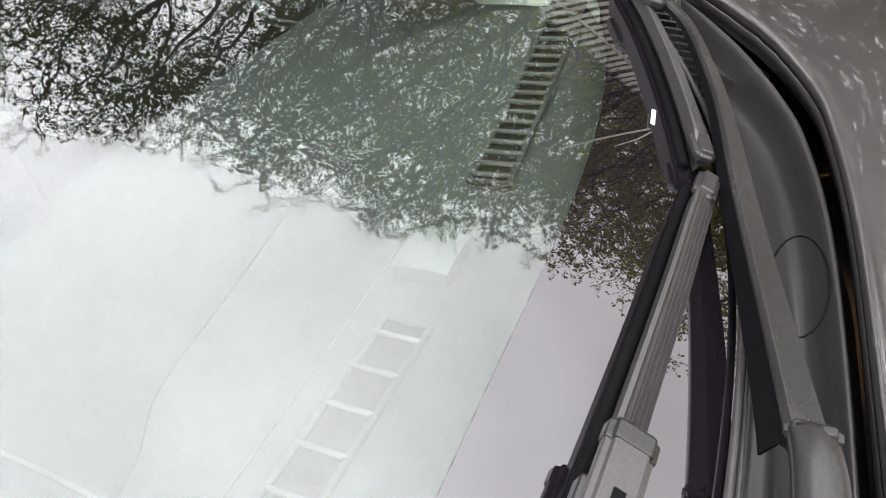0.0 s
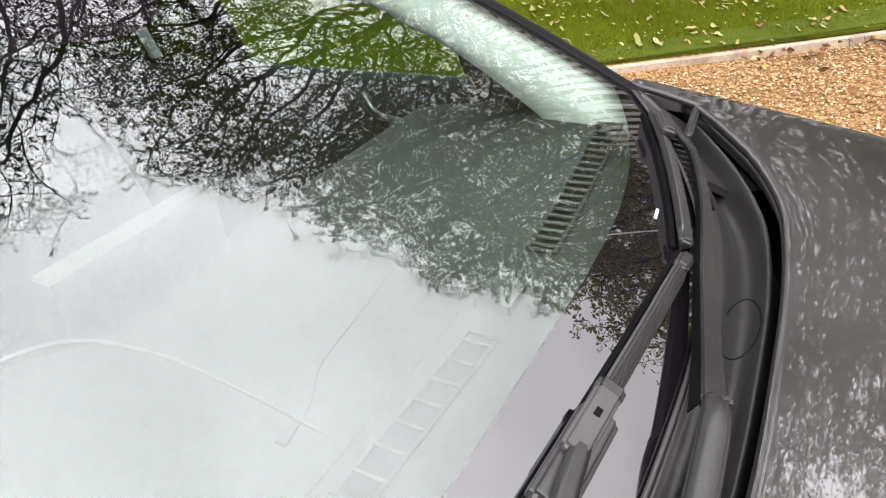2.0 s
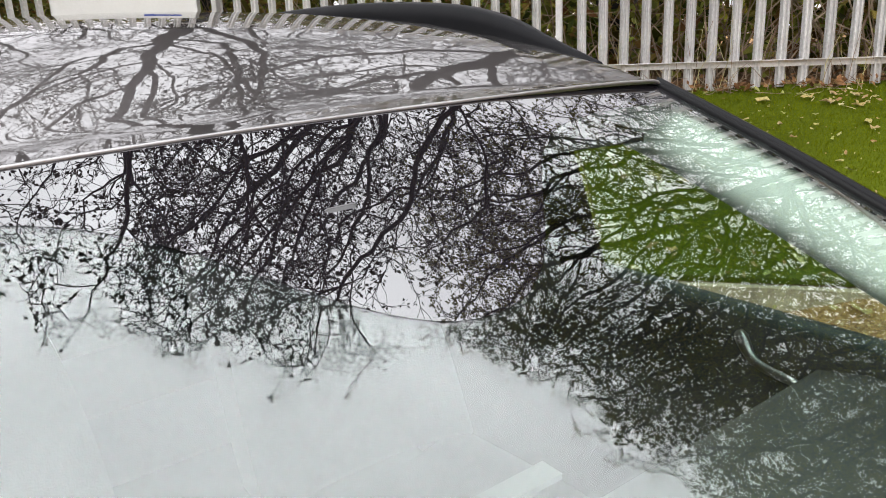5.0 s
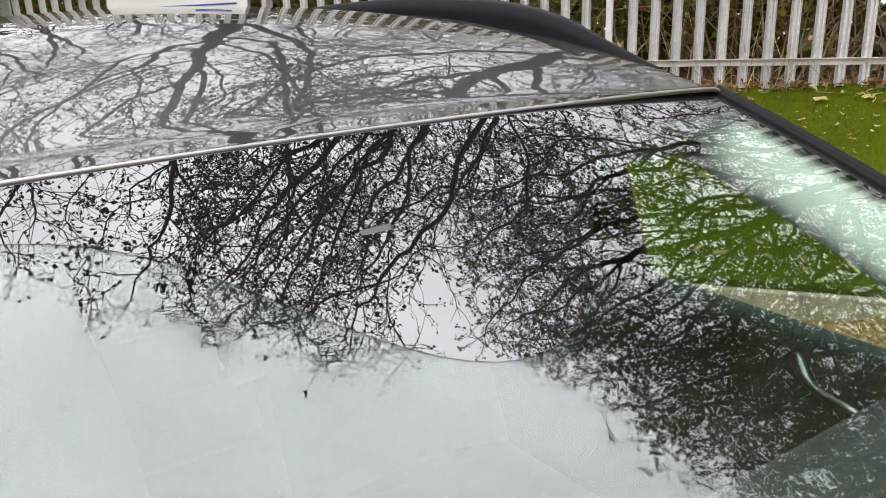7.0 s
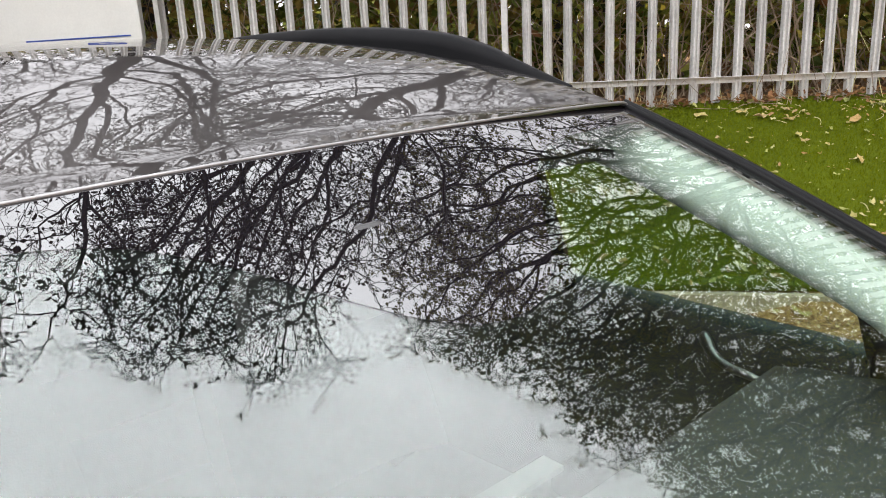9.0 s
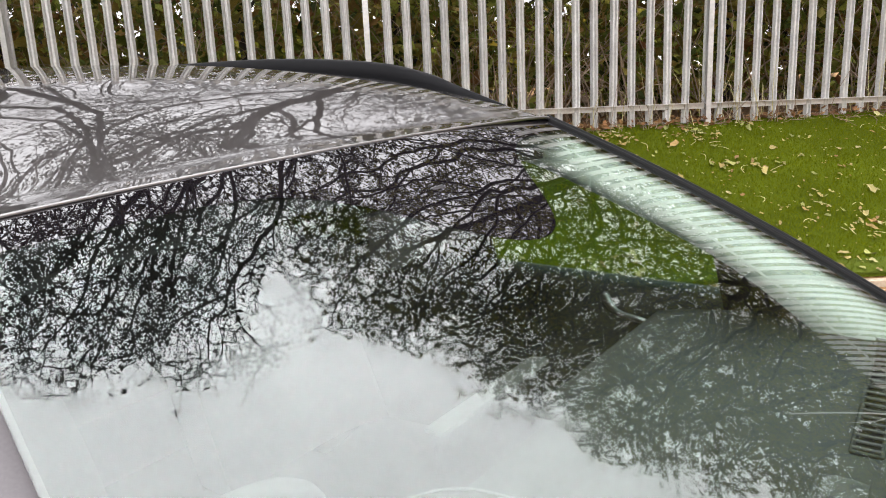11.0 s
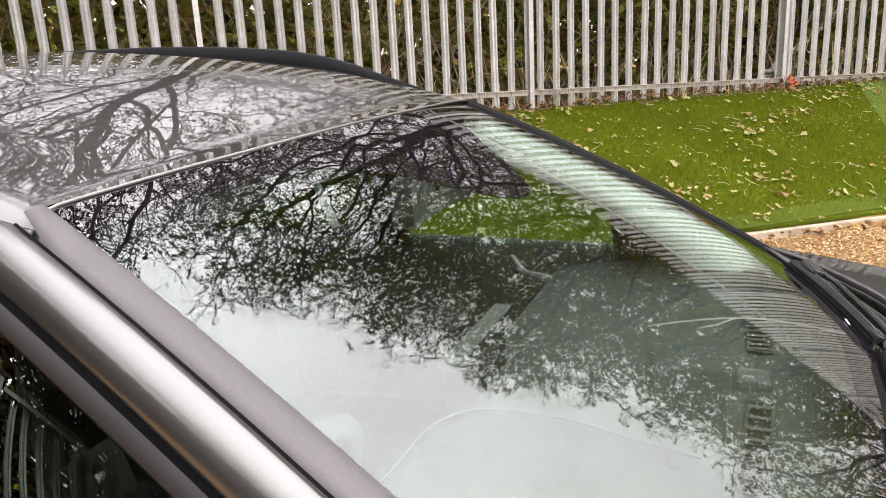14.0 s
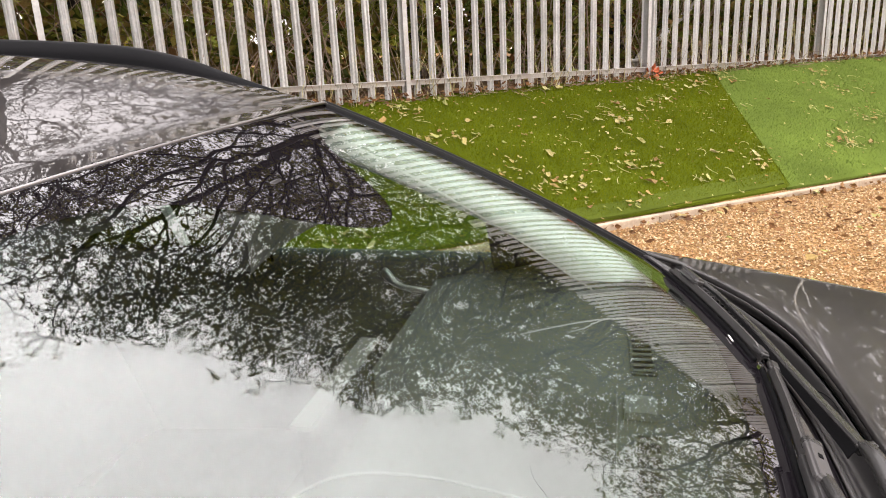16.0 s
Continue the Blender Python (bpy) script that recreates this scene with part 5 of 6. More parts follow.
    for cx in (1.13, -1.52):
        wheel = tagged(new("wheel"), "road wheel with grey alloy rim")
        wheel.parent = car
        tv, tf = [], []
        prof = [(-0.10, 0.235), (-0.11, 0.27), (-0.108, 0.305), (-0.09, 0.328), (-0.05, 0.335), (0.05, 0.335), (0.09, 0.328), (0.108, 0.305), (0.11, 0.27), (0.10, 0.235)]
        nv = 40
        for k in range(nv):
            a = 6.2832 * k / nv
            tv += [(cx + r * math.cos(a), s * 0.755 + w, 0.335 + r * math.sin(a)) for w, r in prof]
        m = len(prof)
        tf = [(k * m + j, k * m + (j + 1) % m, ((k + 1) % nv) * m + (j + 1) % m, ((k + 1) % nv) * m + j) for k in range(nv) for j in range(m)]
        mpart("tyre", tv, tf, M_TYRE, wheel)
        bm = bmesh.new()
        bmesh.ops.create_cone(bm, cap_ends=False, segments=32, radius1=0.235, radius2=0.235, depth=0.17, matrix=Matrix.Translation((cx, s * 0.755, 0.335)) @ Matrix.Rotation(radians(90), 4, "X"))
        bmesh.ops.create_cone(bm, cap_ends=True, segments=16, radius1=0.05, radius2=0.04, depth=0.04, matrix=Matrix.Translation((cx, s * 0.80, 0.335)) @ Matrix.Rotation(radians(90), 4, "X"))
        for k in range(5):
            a = 6.2832 * k / 5
            bm2 = block(0.20, 0.03, 0.045, (0.13, 0, 0))
            bmesh.ops.transform(bm2, matrix=Matrix.Translation((cx, s * 0.80, 0.335)) @ Matrix.Rotation(a, 4, "Y"), verts=bm2.verts)
            me = bpy.data.meshes.new("spoke_tmp")
            bm2.to_mesh(me)
            bm2.free()
            bm.from_mesh(me)
            bpy.data.meshes.remove(me)
        part("rim", bm, M_RIM, wheel)

# nose, tail and floor
rows = []
for k, (x, z) in enumerate(((1.725, 0.872), (1.80, 0.80), (1.85, 0.68), (1.86, 0.50), (1.84, 0.34), (1.78, 0.24))):
    rows.append([Vector((x - 0.36 * (abs(lerp(-1, 1, j / 24))) ** 2.6, lerp(-1, 1, j / 24) * (0.72 + 0.02 * k), z)) for j in range(25)])
v, f = slab(rows, 0.03, (-1, 0, 0))
nose = mpart("front_bumper", v, f, M_PAINT, car, "dark grey front bumper")
for k in range(5):
    part("grille_bar", block(0.02, 0.80, 0.014, (1.872 - 0.004 * k, 0, 0.70 - 0.035 * k), None, 0.003), M_RUBBER, nose)
rows = []
for k, (x, z) in enumerate(((-2.28, 1.02), (-2.36, 0.9), (-2.40, 0.7), (-2.42, 0.5), (-2.38, 0.3), (-2.3, 0.24))):
    rows.append([Vector((x + 0.25 * (abs(lerp(-1, 1, j / 20))) ** 2.6, lerp(-1, 1, j / 20) * 0.80, z)) for j in range(21)])
v, f = slab(rows, 0.03, (1, 0, 0))
mpart("tailgate", v, f, M_PAINT, car, "dark grey tailgate and rear bumper")
v, f = slab([[Vector((lerp(-2.10, -2.30, i / 8), lerp(-1, 1, j / 12) * lerp(0.60, 0.72, i / 8), lerp(1.455, 1.03, i / 8))) for j in range(13)] for i in range(9)], 0.004, (1, 0, 0))
mpart("rear_window", v, f, M_PRIVACY, car, "tinted rear window").visible_shadow = False
v, f = slab([[Vector((x, y, 0.27)) for y in (-0.80, 0.80)] for x in (1.75, 1.0, 0.0, -1.0, -2.28)], 0.04)
mpart("floor_pan", v, f, M_BLACK, car)
v, f = slab([[Vector((0.90, y, z)) for y in (-0.70, 0.70)] for z in (0.27, 0.6, 0.985)], 0.02, (1, 0, 0))
mpart("bulkhead", v, f, M_BLACK, car)
# ---- inside the car ----
# dashboard top: long, dark, rising gently to the glass
def dash_z(x, y):
    n = 1.004 - 0.30 * max(0.0, 0.24 - x) ** 1.2 * 1.2 + 0.062 * (min(abs(y), 0.7) / 0.62) ** 2.5 * smooth01(0.24, 0.58, x)
    hood = 0.050 * math.exp(-((y + 0.36) / 0.265) ** 8) * smooth01(0.15, 0.225, x) * (1 - smooth01(0.36, 0.56, x))
    return n + hood


rows = []
for i in range(40):
    row = []
    for j in range(49):
        u = lerp(-1, 1, j / 48)
        x = lerp(0.785 - 0.20 * abs(u) ** 2.5, 0.165, i / 39)
        y = max(u * (0.725 - 0.12 * smooth01(0.40, 0.62, x)), -0.60)
        row.append(Vector((x, y, dash_z(x, y))))
    rows.append(row)
last = rows[-1]
rows.append([p + Vector((-0.018, 0, -0.030)) for p in last])
rows.append([p + Vector((0.00, 0, -0.16)) for p in last])
rows.append([p + Vector((0.06, 0, -0.34)) for p in last])
v, f = slab(rows, 0.02, (0.3, 0, -1))
dash = mpart("dashboard", v, f, M_DASH, car, "dark grey moulded dashboard with windscreen vents")


def vent(y0, y1, x0, x1, width, n, bars):
    """A demister outlet: a sunk dark slot with cross bars and a rim."""
    slot = tagged(new("demister_vent"), "dark slotted demister outlet")
    slot.parent = dash
    ax = Vector((x1 - x0, y1 - y0, 0))
    side = Vector((ax.y, -ax.x, 0)).normalized()
    ln = ax.length
    P = lambda t, w, up: Vector((lerp(x0, x1, t), lerp(y0, y1, t), dash_z(lerp(x0, x1, t), lerp(y0, y1, t)) + up)) + side * w
    v, f = slab([[P(k / 8, -width / 2, 0.002), P(k / 8, width / 2, 0.002)] for k in range(9)], 0.004)
    me = mpart("slot", v, f, M_VENT, None)
    me.parent = slot
    for k in range(n):
        t = (k + 0.5) / n
        a, b = P(t, -width / 2, 0.005), P(t, width / 2, 0.005)
        v, f = tube([a, b], 0.0021, 6)
        mpart("bar", v, f, bars, slot)
    rim = [P(0, -width / 2, 0.003), P(0.5, -width / 2, 0.003), P(1, -width / 2, 0.003), P(1, width / 2, 0.003), P(0.5, width / 2, 0.003), P(0, width / 2, 0.003), P(0, -width / 2, 0.003)]
    v, f = tube(rim, 0.003, 6)
    mpart("rim", v, f, M_DASH, slot)


vent(0.266, 0.566, 0.610, 0.598, 0.034, 19, M_BARS)
vent(0.102, -0.36, 0.612, 0.600, 0.034, 15, M_BARS)
v, f = slab([[Vector((0.580 + 0.011 * i, 0.144 + 0.012 * j, 1.012 + 0.010 * (1 - ((i - 2) / 2.6) ** 4) * (1 - ((j - 2) / 2.6) ** 4))) for j in range(5)] for i in range(5)], 0.014)
soften(mpart("light_sensor", v, f, M_SENSOR, dash, "small rounded sensor cap, toned paler for its sheen"), 0.004)
GAP = bez([(0.440, 0.250, 0), (0.446, 0.210, 0), (0.462, 0.090, 0), (0.474, 0.005, 0), (0.500, -0.045, 0), (0.515, -0.100, 0)], 26)
v, f = slab([[Vector((p.x + d, p.y, dash_z(p.x + d, p.y) + 0.0015)) for d in (-0.006, 0.006)] for p in GAP], 0.002)
mpart("panel_gap", v, f, M_LINING, dash, "dark gap between the dashboard panels")
v, f = tube([(0.570, y, dash_z(0.570, y) + 0.001) for y in [lerp(-0.16, 0.195, i / 20) for i in range(21)]], 0.0011, 6)
mpart("vent_surround", v, f, M_WHEEL, dash, "pale raised edge beside the vents")
v, f = tube(bez([(0.545, -0.078, 1.015), (0.46, -0.074, 1.026), (0.36, -0.080, 1.045), (0.270, -0.105, 1.055), (0.226, -0.165, 1.058), (0.220, -0.26, 1.060), (0.220, -0.45, 1.060)], 40), 0.0022, 8)
mpart("hood_edge", v, f, M_SENSOR, dash, "instrument hood edge, toned paler for its highlight")
# speaker grille
gv, gf = [], []
for i in range(30):
    for j in range(16):
        cx, cy = 0.474 + 0.0056 * j + 0.0003 * i, 0.025 + 0.0056 * i
        a = len(gv)
        z = dash_z(cx, cy) + 0.0012
        gv += [Vector((cx - 0.0013, cy - 0.0013, z)), Vector((cx + 0.0013, cy - 0.0013, z)), Vector((cx + 0.0013, cy + 0.0013, z)), Vector((cx - 0.0013, cy + 0.0013, z))]
        gf.append((a, a + 1, a + 2, a + 3))
tagged(mpart("speaker_holes", gv, gf, M_VENT, dash), "fine perforated speaker grille", kind="stuff")
# centre screen standing on the dashboard
soften(part("centre_screen", block(0.018, 0.235, 0.13, (0.207, 0.04, 1.030), None, 0.004), M_GLOSSBLACK, dash, "black centre screen"), 0.003)
v, f = slab([[Vector((x, lerp(-0.085, 0.165, j / 6), 1.100)) for j in range(7)] for x in (0.196, 0.222)], 0.006)
mpart("screen_bezel", v, f, M_BARS, dash, "bright bezel on the screen's top")

# steering wheel on the right-hand side
sw = tagged(new("steering_wheel"), "dark three-spoke steering wheel with bright trim")
sw.parent = car
SWM = Matrix.Translation((0.085, -0.36, 0.955)) @ Matrix.Rotation(radians(-66), 4, "Y")
ring = [SWM @ Vector((0.182 * math.cos(a), 0.182 * math.sin(a), 0)) for a in [6.2832 * i / 48 for i in range(49)]]
v, f = tube(ring, 0.0155, 10, False)
mpart("rim", v, f, M_WHEEL, sw, "grey leather rim")
v, f = tube([SWM @ Vector((0.166 * math.cos(a), 0.166 * math.sin(a), 0.006)) for a in [-0.9 + 1.8 * i / 24 for i in range(25)]], 0.004, 6)
mpart("trim_ring", v, f, M_CHROME, sw, "thin bright trim")
hub = block(0.13, 0.15, 0.05, (0, 0, -0.01), None, 0.02)
bmesh.ops.transform(hub, matrix=SWM, verts=hub.verts)
soften(part("hub", hub, M_SEAT, sw), 0.01)
for a in (1.57, -1.57, 3.1416):
    v, f = tube([SWM @ Vector((0.05 * math.cos(a), 0.05 * math.sin(a), -0.005)), SWM @ Vector((0.175 * math.cos(a), 0.175 * math.sin(a), 0))], 0.014, 8, True, 0.6)
    mpart("spoke", v, f, M_DASH, sw)

# front seats, then the rear bench
def seat(y):
    st = tagged(new("car_seat"), "charcoal cloth car seat with headrest")
    st.parent = car
    rows = [[Vector((lerp(-0.10, -0.62, i / 8), y + lerp(-0.25, 0.25, j / 8), 0.60 + 0.04 * (abs(lerp(-1, 1, j / 8))) ** 3 - 0.05 * i / 8 - 0.03 * (1 - smooth01(0, 0.2, i / 8)))) for j in range(9)] for i in range(9)]
    v, f = slab(rows, 0.16)
    soften(mpart("cushion", v, f, M_SEAT, st), 0.02)
    rows = [[Vector((lerp(-0.60, -0.80, i / 10) + 0.05 * (abs(lerp(-1, 1, j / 8))) ** 3, y + lerp(-0.25, 0.25, j / 8) * (1 - 0.25 * (i / 10) ** 3), lerp(0.60, 1.13, i / 10))) for j in range(9)] for i in range(11)]
    v, f = slab(rows, 0.13, (-1, 0, 0))
    soften(mpart("backrest", v, f, M_SEAT, st), 0.02)
    hr = mpart("headrest", *slab([[Vector((-0.82 - 0.01 * i + 0.02 * abs(lerp(-1, 1, j / 6)) ** 3, y + lerp(-0.13, 0.13, j / 6), lerp(1.20, 1.36, i / 4))) for j in range(7)] for i in range(5)], 0.09, (-1, 0, 0)), M_SEAT, st)
    soften(hr, 0.02)
    for k in (-0.06, 0.06):
        v, f = tube([(-0.87, y + k, 1.08), (-0.87, y + k, 1.24)], 0.006, 8)
        mpart("post", v, f, M_CHROME, st)


seat(-0.37)
seat(0.37)
bench = tagged(new("rear_bench"), "charcoal cloth rear bench")
bench.parent = car
v, f = slab([[Vector((lerp(-1.15, -1.6, i / 4), lerp(-0.62, 0.62, j / 10), 0.66)) for j in range(11)] for i in range(5)], 0.2)
soften(mpart("cushion", v, f, M_SEAT, bench), 0.02)
v, f = slab([[Vector((lerp(-1.58, -1.80, i / 6), lerp(-0.64, 0.64, j / 10), lerp(0.64, 1.18, i / 6))) for j in range(11)] for i in range(7)], 0.14, (-1, 0, 0))
soften(mpart("backrest", v, f, M_SEAT, bench), 0.02)
# belt webbing with its bright guide at the far door pillar
v, f = slab([[Vector((lerp(-0.44, -0.375, i / 10), 0.590 + 0.02 * k, lerp(1.255, 1.10, i / 10))) for k in (0, 1)] for i in range(11)], 0.012, (-1, 0, 0))
mpart("belt_guide", v, f, M_LINER, car, "pale grey seat belt guide on the pillar")

# door linings with inner handles
for s in (-1, 1):
    rows = []
    q = 1.0 if s > 0 else 0.862
    for i in range(30):
        x = lerp(0.60, -1.15, i / 29)
        rows.append([Vector((x, s * q * yy, zz)) for yy, zz in ((0.758, 1.030), (0.750, 1.048), (0.735, 1.050), (0.724, 1.036), (0.722, 0.99), (0.724, 0.91), (0.700, 0.83), (0.680, 0.80), (0.715, 0.74), (0.73, 0.5), (0.73, 0.30))])
    v, f = slab(rows, 0.01, (0, s, -0.2))
    dl = mpart("door_lining", v, f, M_LINING, car, "door lining, toned dark for shade")
    hp = [(0.040, s * q * 0.722, 1.008), (0.052, s * q * 0.716, 0.998), (0.072, s * q * 0.706, 0.982), (0.098, s * q * 0.700, 0.974), (0.138, s * q * 0.696, 0.971), (0.158, s * q * 0.700, 0.966)]
    v, f = tube(bez(hp, 16), [0.007, 0.0085, 0.0095, 0.0095, 0.009, 0.008, 0.007, 0.0062, 0.006, 0.006, 0.006, 0.006, 0.0055, 0.005, 0.004, 0.003], 8, True, 1.3)
    mpart("inner_handle", v, f, M_HANDLE, dl, "bright chrome inner door handle")
# inside mirror
im = mpart("inside_mirror", *slab([[Vector((0.150 + 0.012 * abs(lerp(-1, 1, j / 10)) ** 2, lerp(-0.115, 0.115, j / 10), lerp(1.300, 1.362, i / 4))) for j in range(11)] for i in range(5)], 0.03, (1, 0, 0)), M_BLACK, car, "black inside mirror")
soften(im, 0.008)
soften(part("mirror_stem", block(0.04, 0.05, 0.06, (0.165, 0.0, 1.352), Matrix.Rotation(radians(-25), 4, "Y"), 0.01), M_BLACK, im), 0.005)
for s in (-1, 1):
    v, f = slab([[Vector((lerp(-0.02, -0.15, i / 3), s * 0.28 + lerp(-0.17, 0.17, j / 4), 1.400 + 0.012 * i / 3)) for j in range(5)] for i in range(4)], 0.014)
    soften(mpart("sun_visor", v, f, M_HEAD, car, "folded pale sun visor, toned dark for the shaded inside"), 0.005)
# ---- loose cover on the ground ----
def fallen_leaves():
    rng = random.Random(5)
    v, f = [], []
    spots = [(rng.uniform(-2.5, 5.5), rng.uniform(4.2, 6.25)) for _ in range(26)]
    todo = []
    for k in range(1500):
        if rng.random() < 0.4:
            cx, cy = rng.choice(spots)
            x, y = cx + rng.gauss(0, 0.13), cy + rng.gauss(0, 0.10)
        else:
            x, y = rng.uniform(-6, 9), rng.uniform(4.15, 6.3)
            if x > ridge_x(y) and rng.random() < 0.75:
                continue
        todo.append((x, y))
    for k in range(90):
        todo.append((rng.uniform(-6, 9), 6.20 + abs(rng.gauss(0, 0.12))))
    for k in range(130):
        todo.append((rng.uniform(-1, 6), rng.uniform(1.8, 3.95)))
    for k in range(160):
        # litter along the edging
        x = rng.uniform(-3, 7)
        todo.append((x, kerb_y(x) + rng.gauss(0.03, 0.09)))
    whole = len(todo)
    for k in range(1500):
        # torn fragments
        x, y = rng.uniform(-3, 7), rng.uniform(4.15, 6.3)
        if x < ridge_x(y) or rng.random() < 0.35:
            todo.append((x, y))
    for k, (x, y) in enumerate(todo):
        if y < 3.9 and abs(x + 1) < 1:
            continue
        s = rng.uniform(0.016, 0.044) if rng.random() < 0.85 else rng.uniform(0.05, 0.085)
        if k >= whole:
            s = rng.uniform(0.008, 0.020)
        z = ground_z(x, y) + 0.022 + rng.uniform(0, 0.012)
        a = rng.uniform(0, 6.28)
        n = len(v)
        pts = []
        for i in range(8):
            t = 6.2832 * i / 8
            r = s * (0.55 + 0.45 * abs(math.cos(t))) * rng.uniform(0.75, 1.2) * 0.5
            px, py = r * math.cos(t) * 1.3, r * math.sin(t) * 0.8
            pts.append((px, py, rng.uniform(-0.05, 0.35) * s))
        v.append(Vector((x, y, z)))
        for px, py, pz in pts:
            v.append(Vector((x + px * math.cos(a) - py * math.sin(a), y + px * math.sin(a) + py * math.cos(a), z + pz + 0.345 * (px * math.sin(a) + py * math.cos(a)))))
        for i in range(8):
            f.append((n, n + 1 + i, n + 1 + (i + 1) % 8))
    o = mpart("fallen_leaves", v, f, M_FALLEN, None, smooth=False)
    tagged(o, "yellow and brown fallen leaves on the turf", "leaves", kind="stuff")
    v, f, sv, sf = [], [], [], []
    for k in range(150):
        if rng.random() < 0.6:
            cx, cy = rng.choice(spots)
            x, y = cx + rng.gauss(0, 0.2), cy + rng.gauss(0, 0.12)
        else:
            x, y = rng.uniform(-4, 6), rng.uniform(4.2, 6.25)
        a, ln = rng.uniform(0, 6.28), rng.uniform(0.04, 0.15)
        b = rng.gauss(0, 0.9)
        pts = []
        for i in range(5):
            t = i / 4
            px, py = x + ln * t * math.cos(a + b * t), y + ln * t * math.sin(a + b * t)
            py = min(max(py, 4.12), 6.33)
            pts.append(Vector((px, py, ground_z(px, py) + 0.026 + 0.01 * math.sin(3.14 * t))))
        add_tube(v, f, pts, 0.0028, 0.0016, 4)
    for k in range(420):
        # litter of stems at the foot of the fence
        x, y = rng.uniform(-5, 8), 6.26 + abs(rng.gauss(0, 0.10))
        p = Vector((x, y, ground_z(x, y) + 0.02))
        d = Vector((rng.gauss(0, 1), rng.gauss(0, 0.3), abs(rng.gauss(0, 0.5)))).normalized()
        pts = [p]
        for i in range(3):
            d = (d + Vector((rng.gauss(0, 0.4), rng.gauss(0, 0.15), rng.gauss(-0.1, 0.3)))).normalized()
            q = pts[-1] + d * rng.uniform(0.04, 0.11)
            q.z = max(q.z, ground_z(q.x, q.y) + 0.02)
            pts.append(q)
        add_tube(sv, sf, pts, 0.0035, 0.0018, 4)
    for k in range(330):
        # dead stalks that still stand between the pales
        x, y = rng.uniform(-4, 8), rng.uniform(6.27, 6.50)
        p = Vector((x, y, ground_z(x, y)))
        lean, tall = Vector((rng.gauss(0, 0.22), rng.gauss(0, 0.12), 1.0)), rng.uniform(0.18, 0.60)
        pts = [p, p + lean * tall * 0.5 + Vector((rng.gauss(0, 0.012), 0, 0)), p + lean * tall + Vector((rng.gauss(0, 0.04), 0, 0))]
        if rng.random() < 0.6:
            add_tube(v, f, pts, 0.0032, 0.0016, 4)
        else:
            add_tube(sv, sf, pts, 0.0030, 0.0016, 4)
    tagged(mpart("stem_litter", sv, sf, M_STEM, None), "dry brown stems lying and standing at the fence foot", "stems", kind="stuff")
    o = mpart("dry_stalks", v, f, M_STALK, None)
    tagged(o, "pale dry leaf stalks scattered on the turf", "stalks", kind="stuff")

    v, f = [], []
    for k in range(900):
        x = rng.uniform(0.2, 7.5)
        y = rng.uniform(1.2, kerb_y(x) - 0.06) if k % 3 else kerb_y(x) - abs(rng.gauss(0.02, 0.12))
        s = rng.uniform(0.03, 0.075)
        p = Vector((x, y, ground_z(x, y) + 0.016 + rng.uniform(0, 0.012)))
        leaf_quads(v, f, p, Vector((rng.gauss(0, 1), rng.gauss(0, 1), rng.uniform(0.0, 0.45))).normalized(), s, rng)
    for k in range(1500):
        x, y = rng.uniform(-5, 9), 6.27 + abs(rng.gauss(0, 0.10))
        p = Vector((x, y, ground_z(x, y) + 0.02 + rng.uniform(0, 0.05)))
        leaf_quads(v, f, p, Vector((rng.gauss(0, 1), rng.gauss(0, 0.6), rng.uniform(0.0, 0.7))).normalized(), rng.uniform(0.03, 0.075), rng)
    tagged(mpart("brown_leaves", v, f, M_BROWNLEAF, None, smooth=False), "curled dead brown leaves on gravel and along the fence", "leaves", kind="stuff")


fallen_leaves()


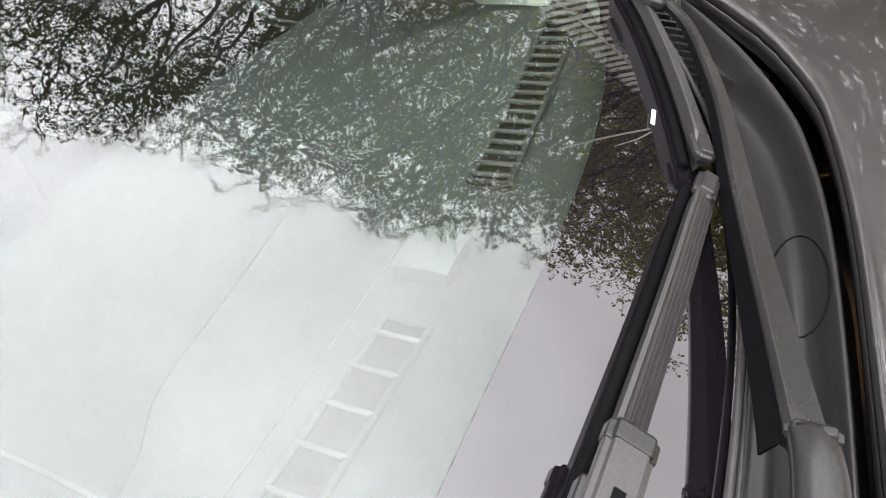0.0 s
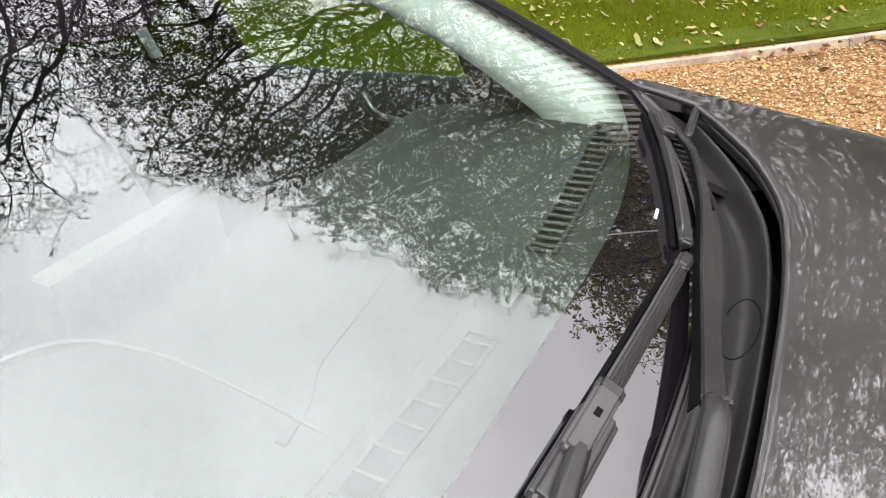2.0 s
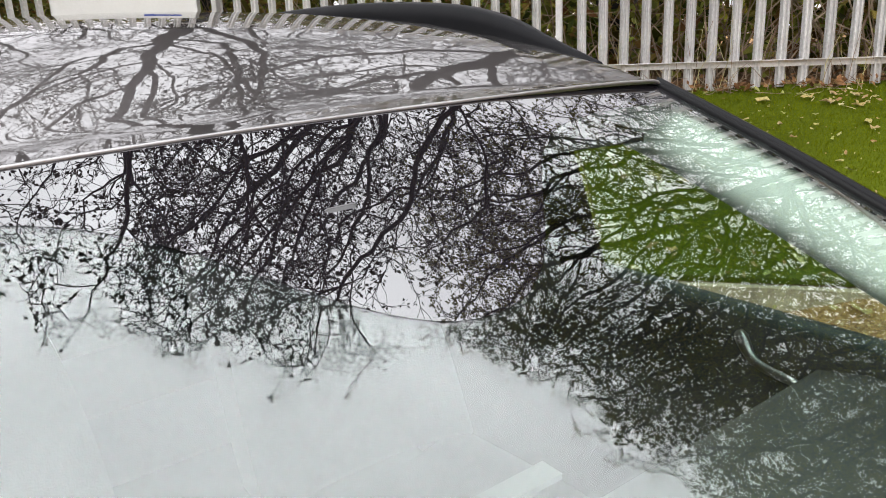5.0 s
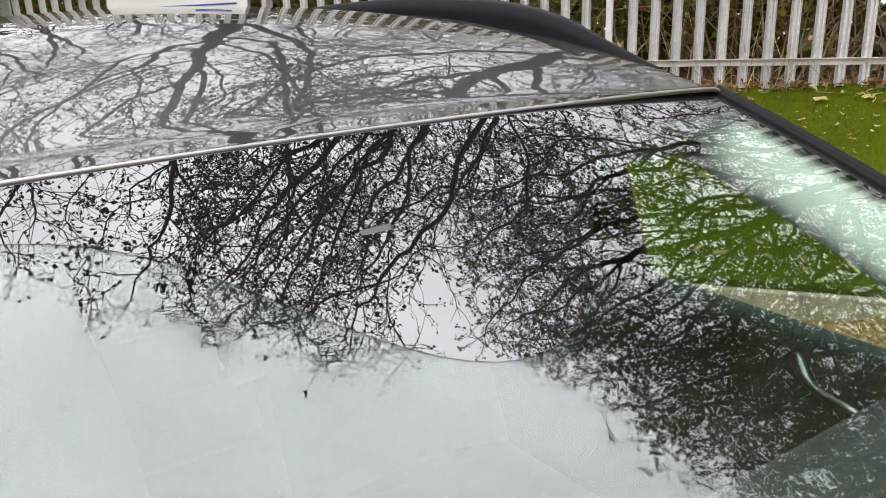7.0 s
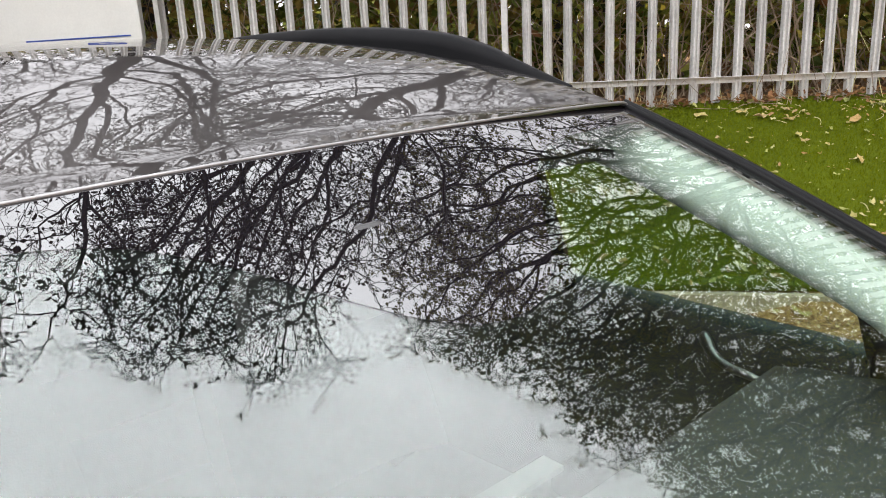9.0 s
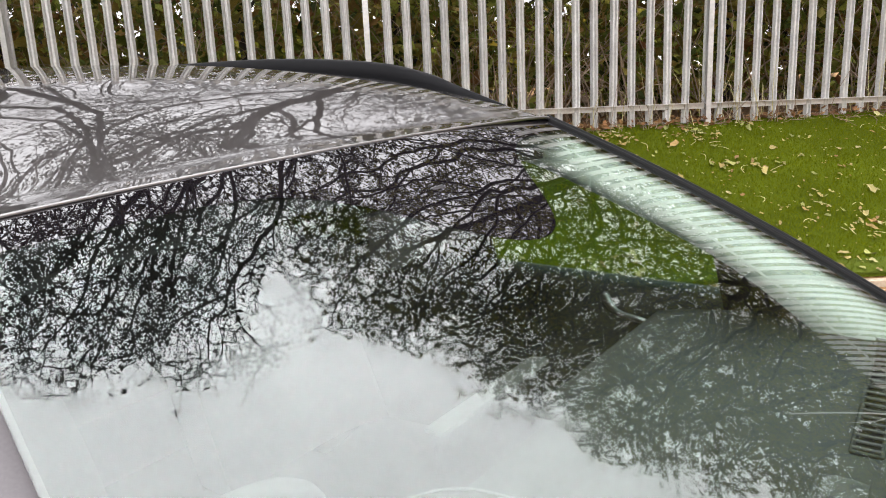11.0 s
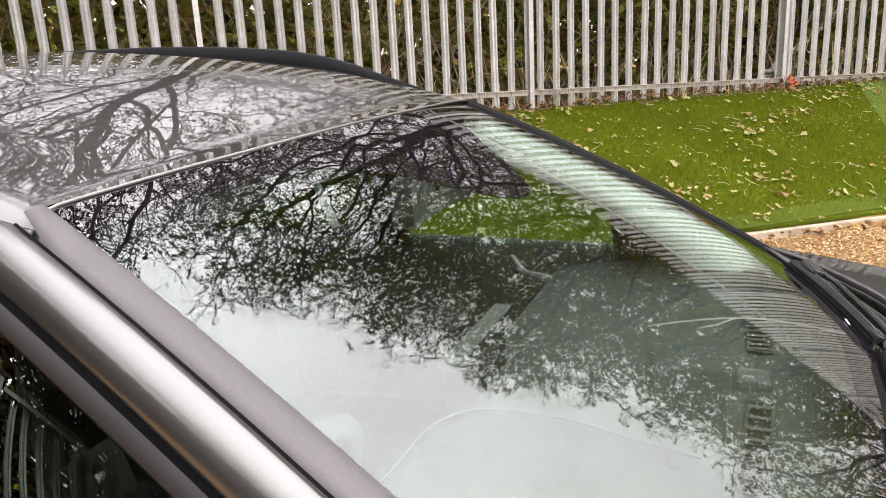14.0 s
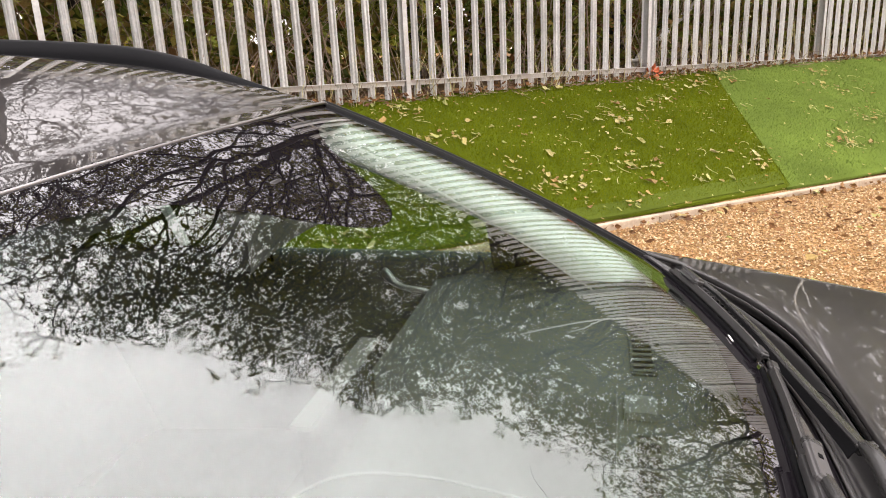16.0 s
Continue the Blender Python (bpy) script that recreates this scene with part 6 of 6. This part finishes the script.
def red_leaves():
    rng = random.Random(6)
    v, f = [], []
    for k in range(14):
        leaf_quads(v, f, Vector((2.96 + rng.gauss(0, 0.05), 6.27 + rng.gauss(0, 0.02), ground_z(2.95, 6.27) + 0.03 + rng.uniform(0, 0.09))), Vector((rng.gauss(0, 1), -0.3, rng.gauss(0, 0.6))).normalized(), rng.uniform(0.06, 0.10), rng)
    tagged(mpart("red_leaves", v, f, M_REDLEAF, None, smooth=False), "orange red leaves at the foot of the post", "leaves", kind="stuff")


red_leaves()


def turf_blades():
    rng = random.Random(9)
    for name, mt, lab in (("turf_blades", M_BLADE, "short dark green turf blades"), ("lit_face_turf_blades", M_BLADE_LIT_FACE, "short turf blades, toned lighter as a lit face")):
        v, f = [], []
        for k in range(110000 if mt is M_BLADE else 40000):
            x, y = (rng.uniform(-3.6, 4.2), rng.uniform(4.08, 6.34)) if mt is M_BLADE else (rng.uniform(2.4, 9.0), rng.uniform(4.0, 6.34))
            if (x > ridge_x(y)) == (mt is M_BLADE):
                continue
            z = ground_z(x, y) + 0.012
            h, w = rng.uniform(0.012, 0.026), 0.0022
            a = rng.uniform(0, 3.14)
            n = len(v)
            ca, sa = math.cos(a) * w, math.sin(a) * w
            v += [(x - ca, y - sa, z), (x + ca, y + sa, z), (x + rng.gauss(0, 0.008), y + rng.gauss(0, 0.008), z + h)]
            f.append((n, n + 1, n + 2))
        o = mpart(name, v, f, mt, None, smooth=False)
        tagged(o, lab, "turf", kind="stuff")


turf_blades()


def gravel():
    rng = random.Random(14)
    v, f = [], []
    for k in range(60000):
        x, y = rng.uniform(-1.6, 7.5), rng.uniform(1.2, 4.0)
        if y > kerb_y(x) - 0.03:
            continue
        s = rng.uniform(0.0045, 0.0105)
        z = ground_z(x, y) - 0.008 + rng.uniform(0, 0.012)
        n = len(v)
        for dx, dy, dz in ((1, 0, 0), (0, 1, 0), (-1, 0, 0), (0, -1, 0), (0.2, 0.1, 0.8), (-0.3, 0.2, 0.7)):
            v.append((x + s * (dx + rng.uniform(-0.35, 0.35)), y + s * (dy + rng.uniform(-0.35, 0.35)), z + s * (dz + rng.uniform(-0.2, 0.2))))
        f += [(n, n + 1, n + 4), (n + 1, n + 5, n + 4), (n + 1, n + 2, n + 5), (n + 2, n + 3, n + 5), (n + 3, n + 4, n + 5), (n + 3, n, n + 4)]
    o = mpart("gravel_stones", v, f, M_PEBBLE, None, smooth=False)
    tagged(o, "loose orange and cream gravel stones", "gravel", kind="stuff")


gravel()
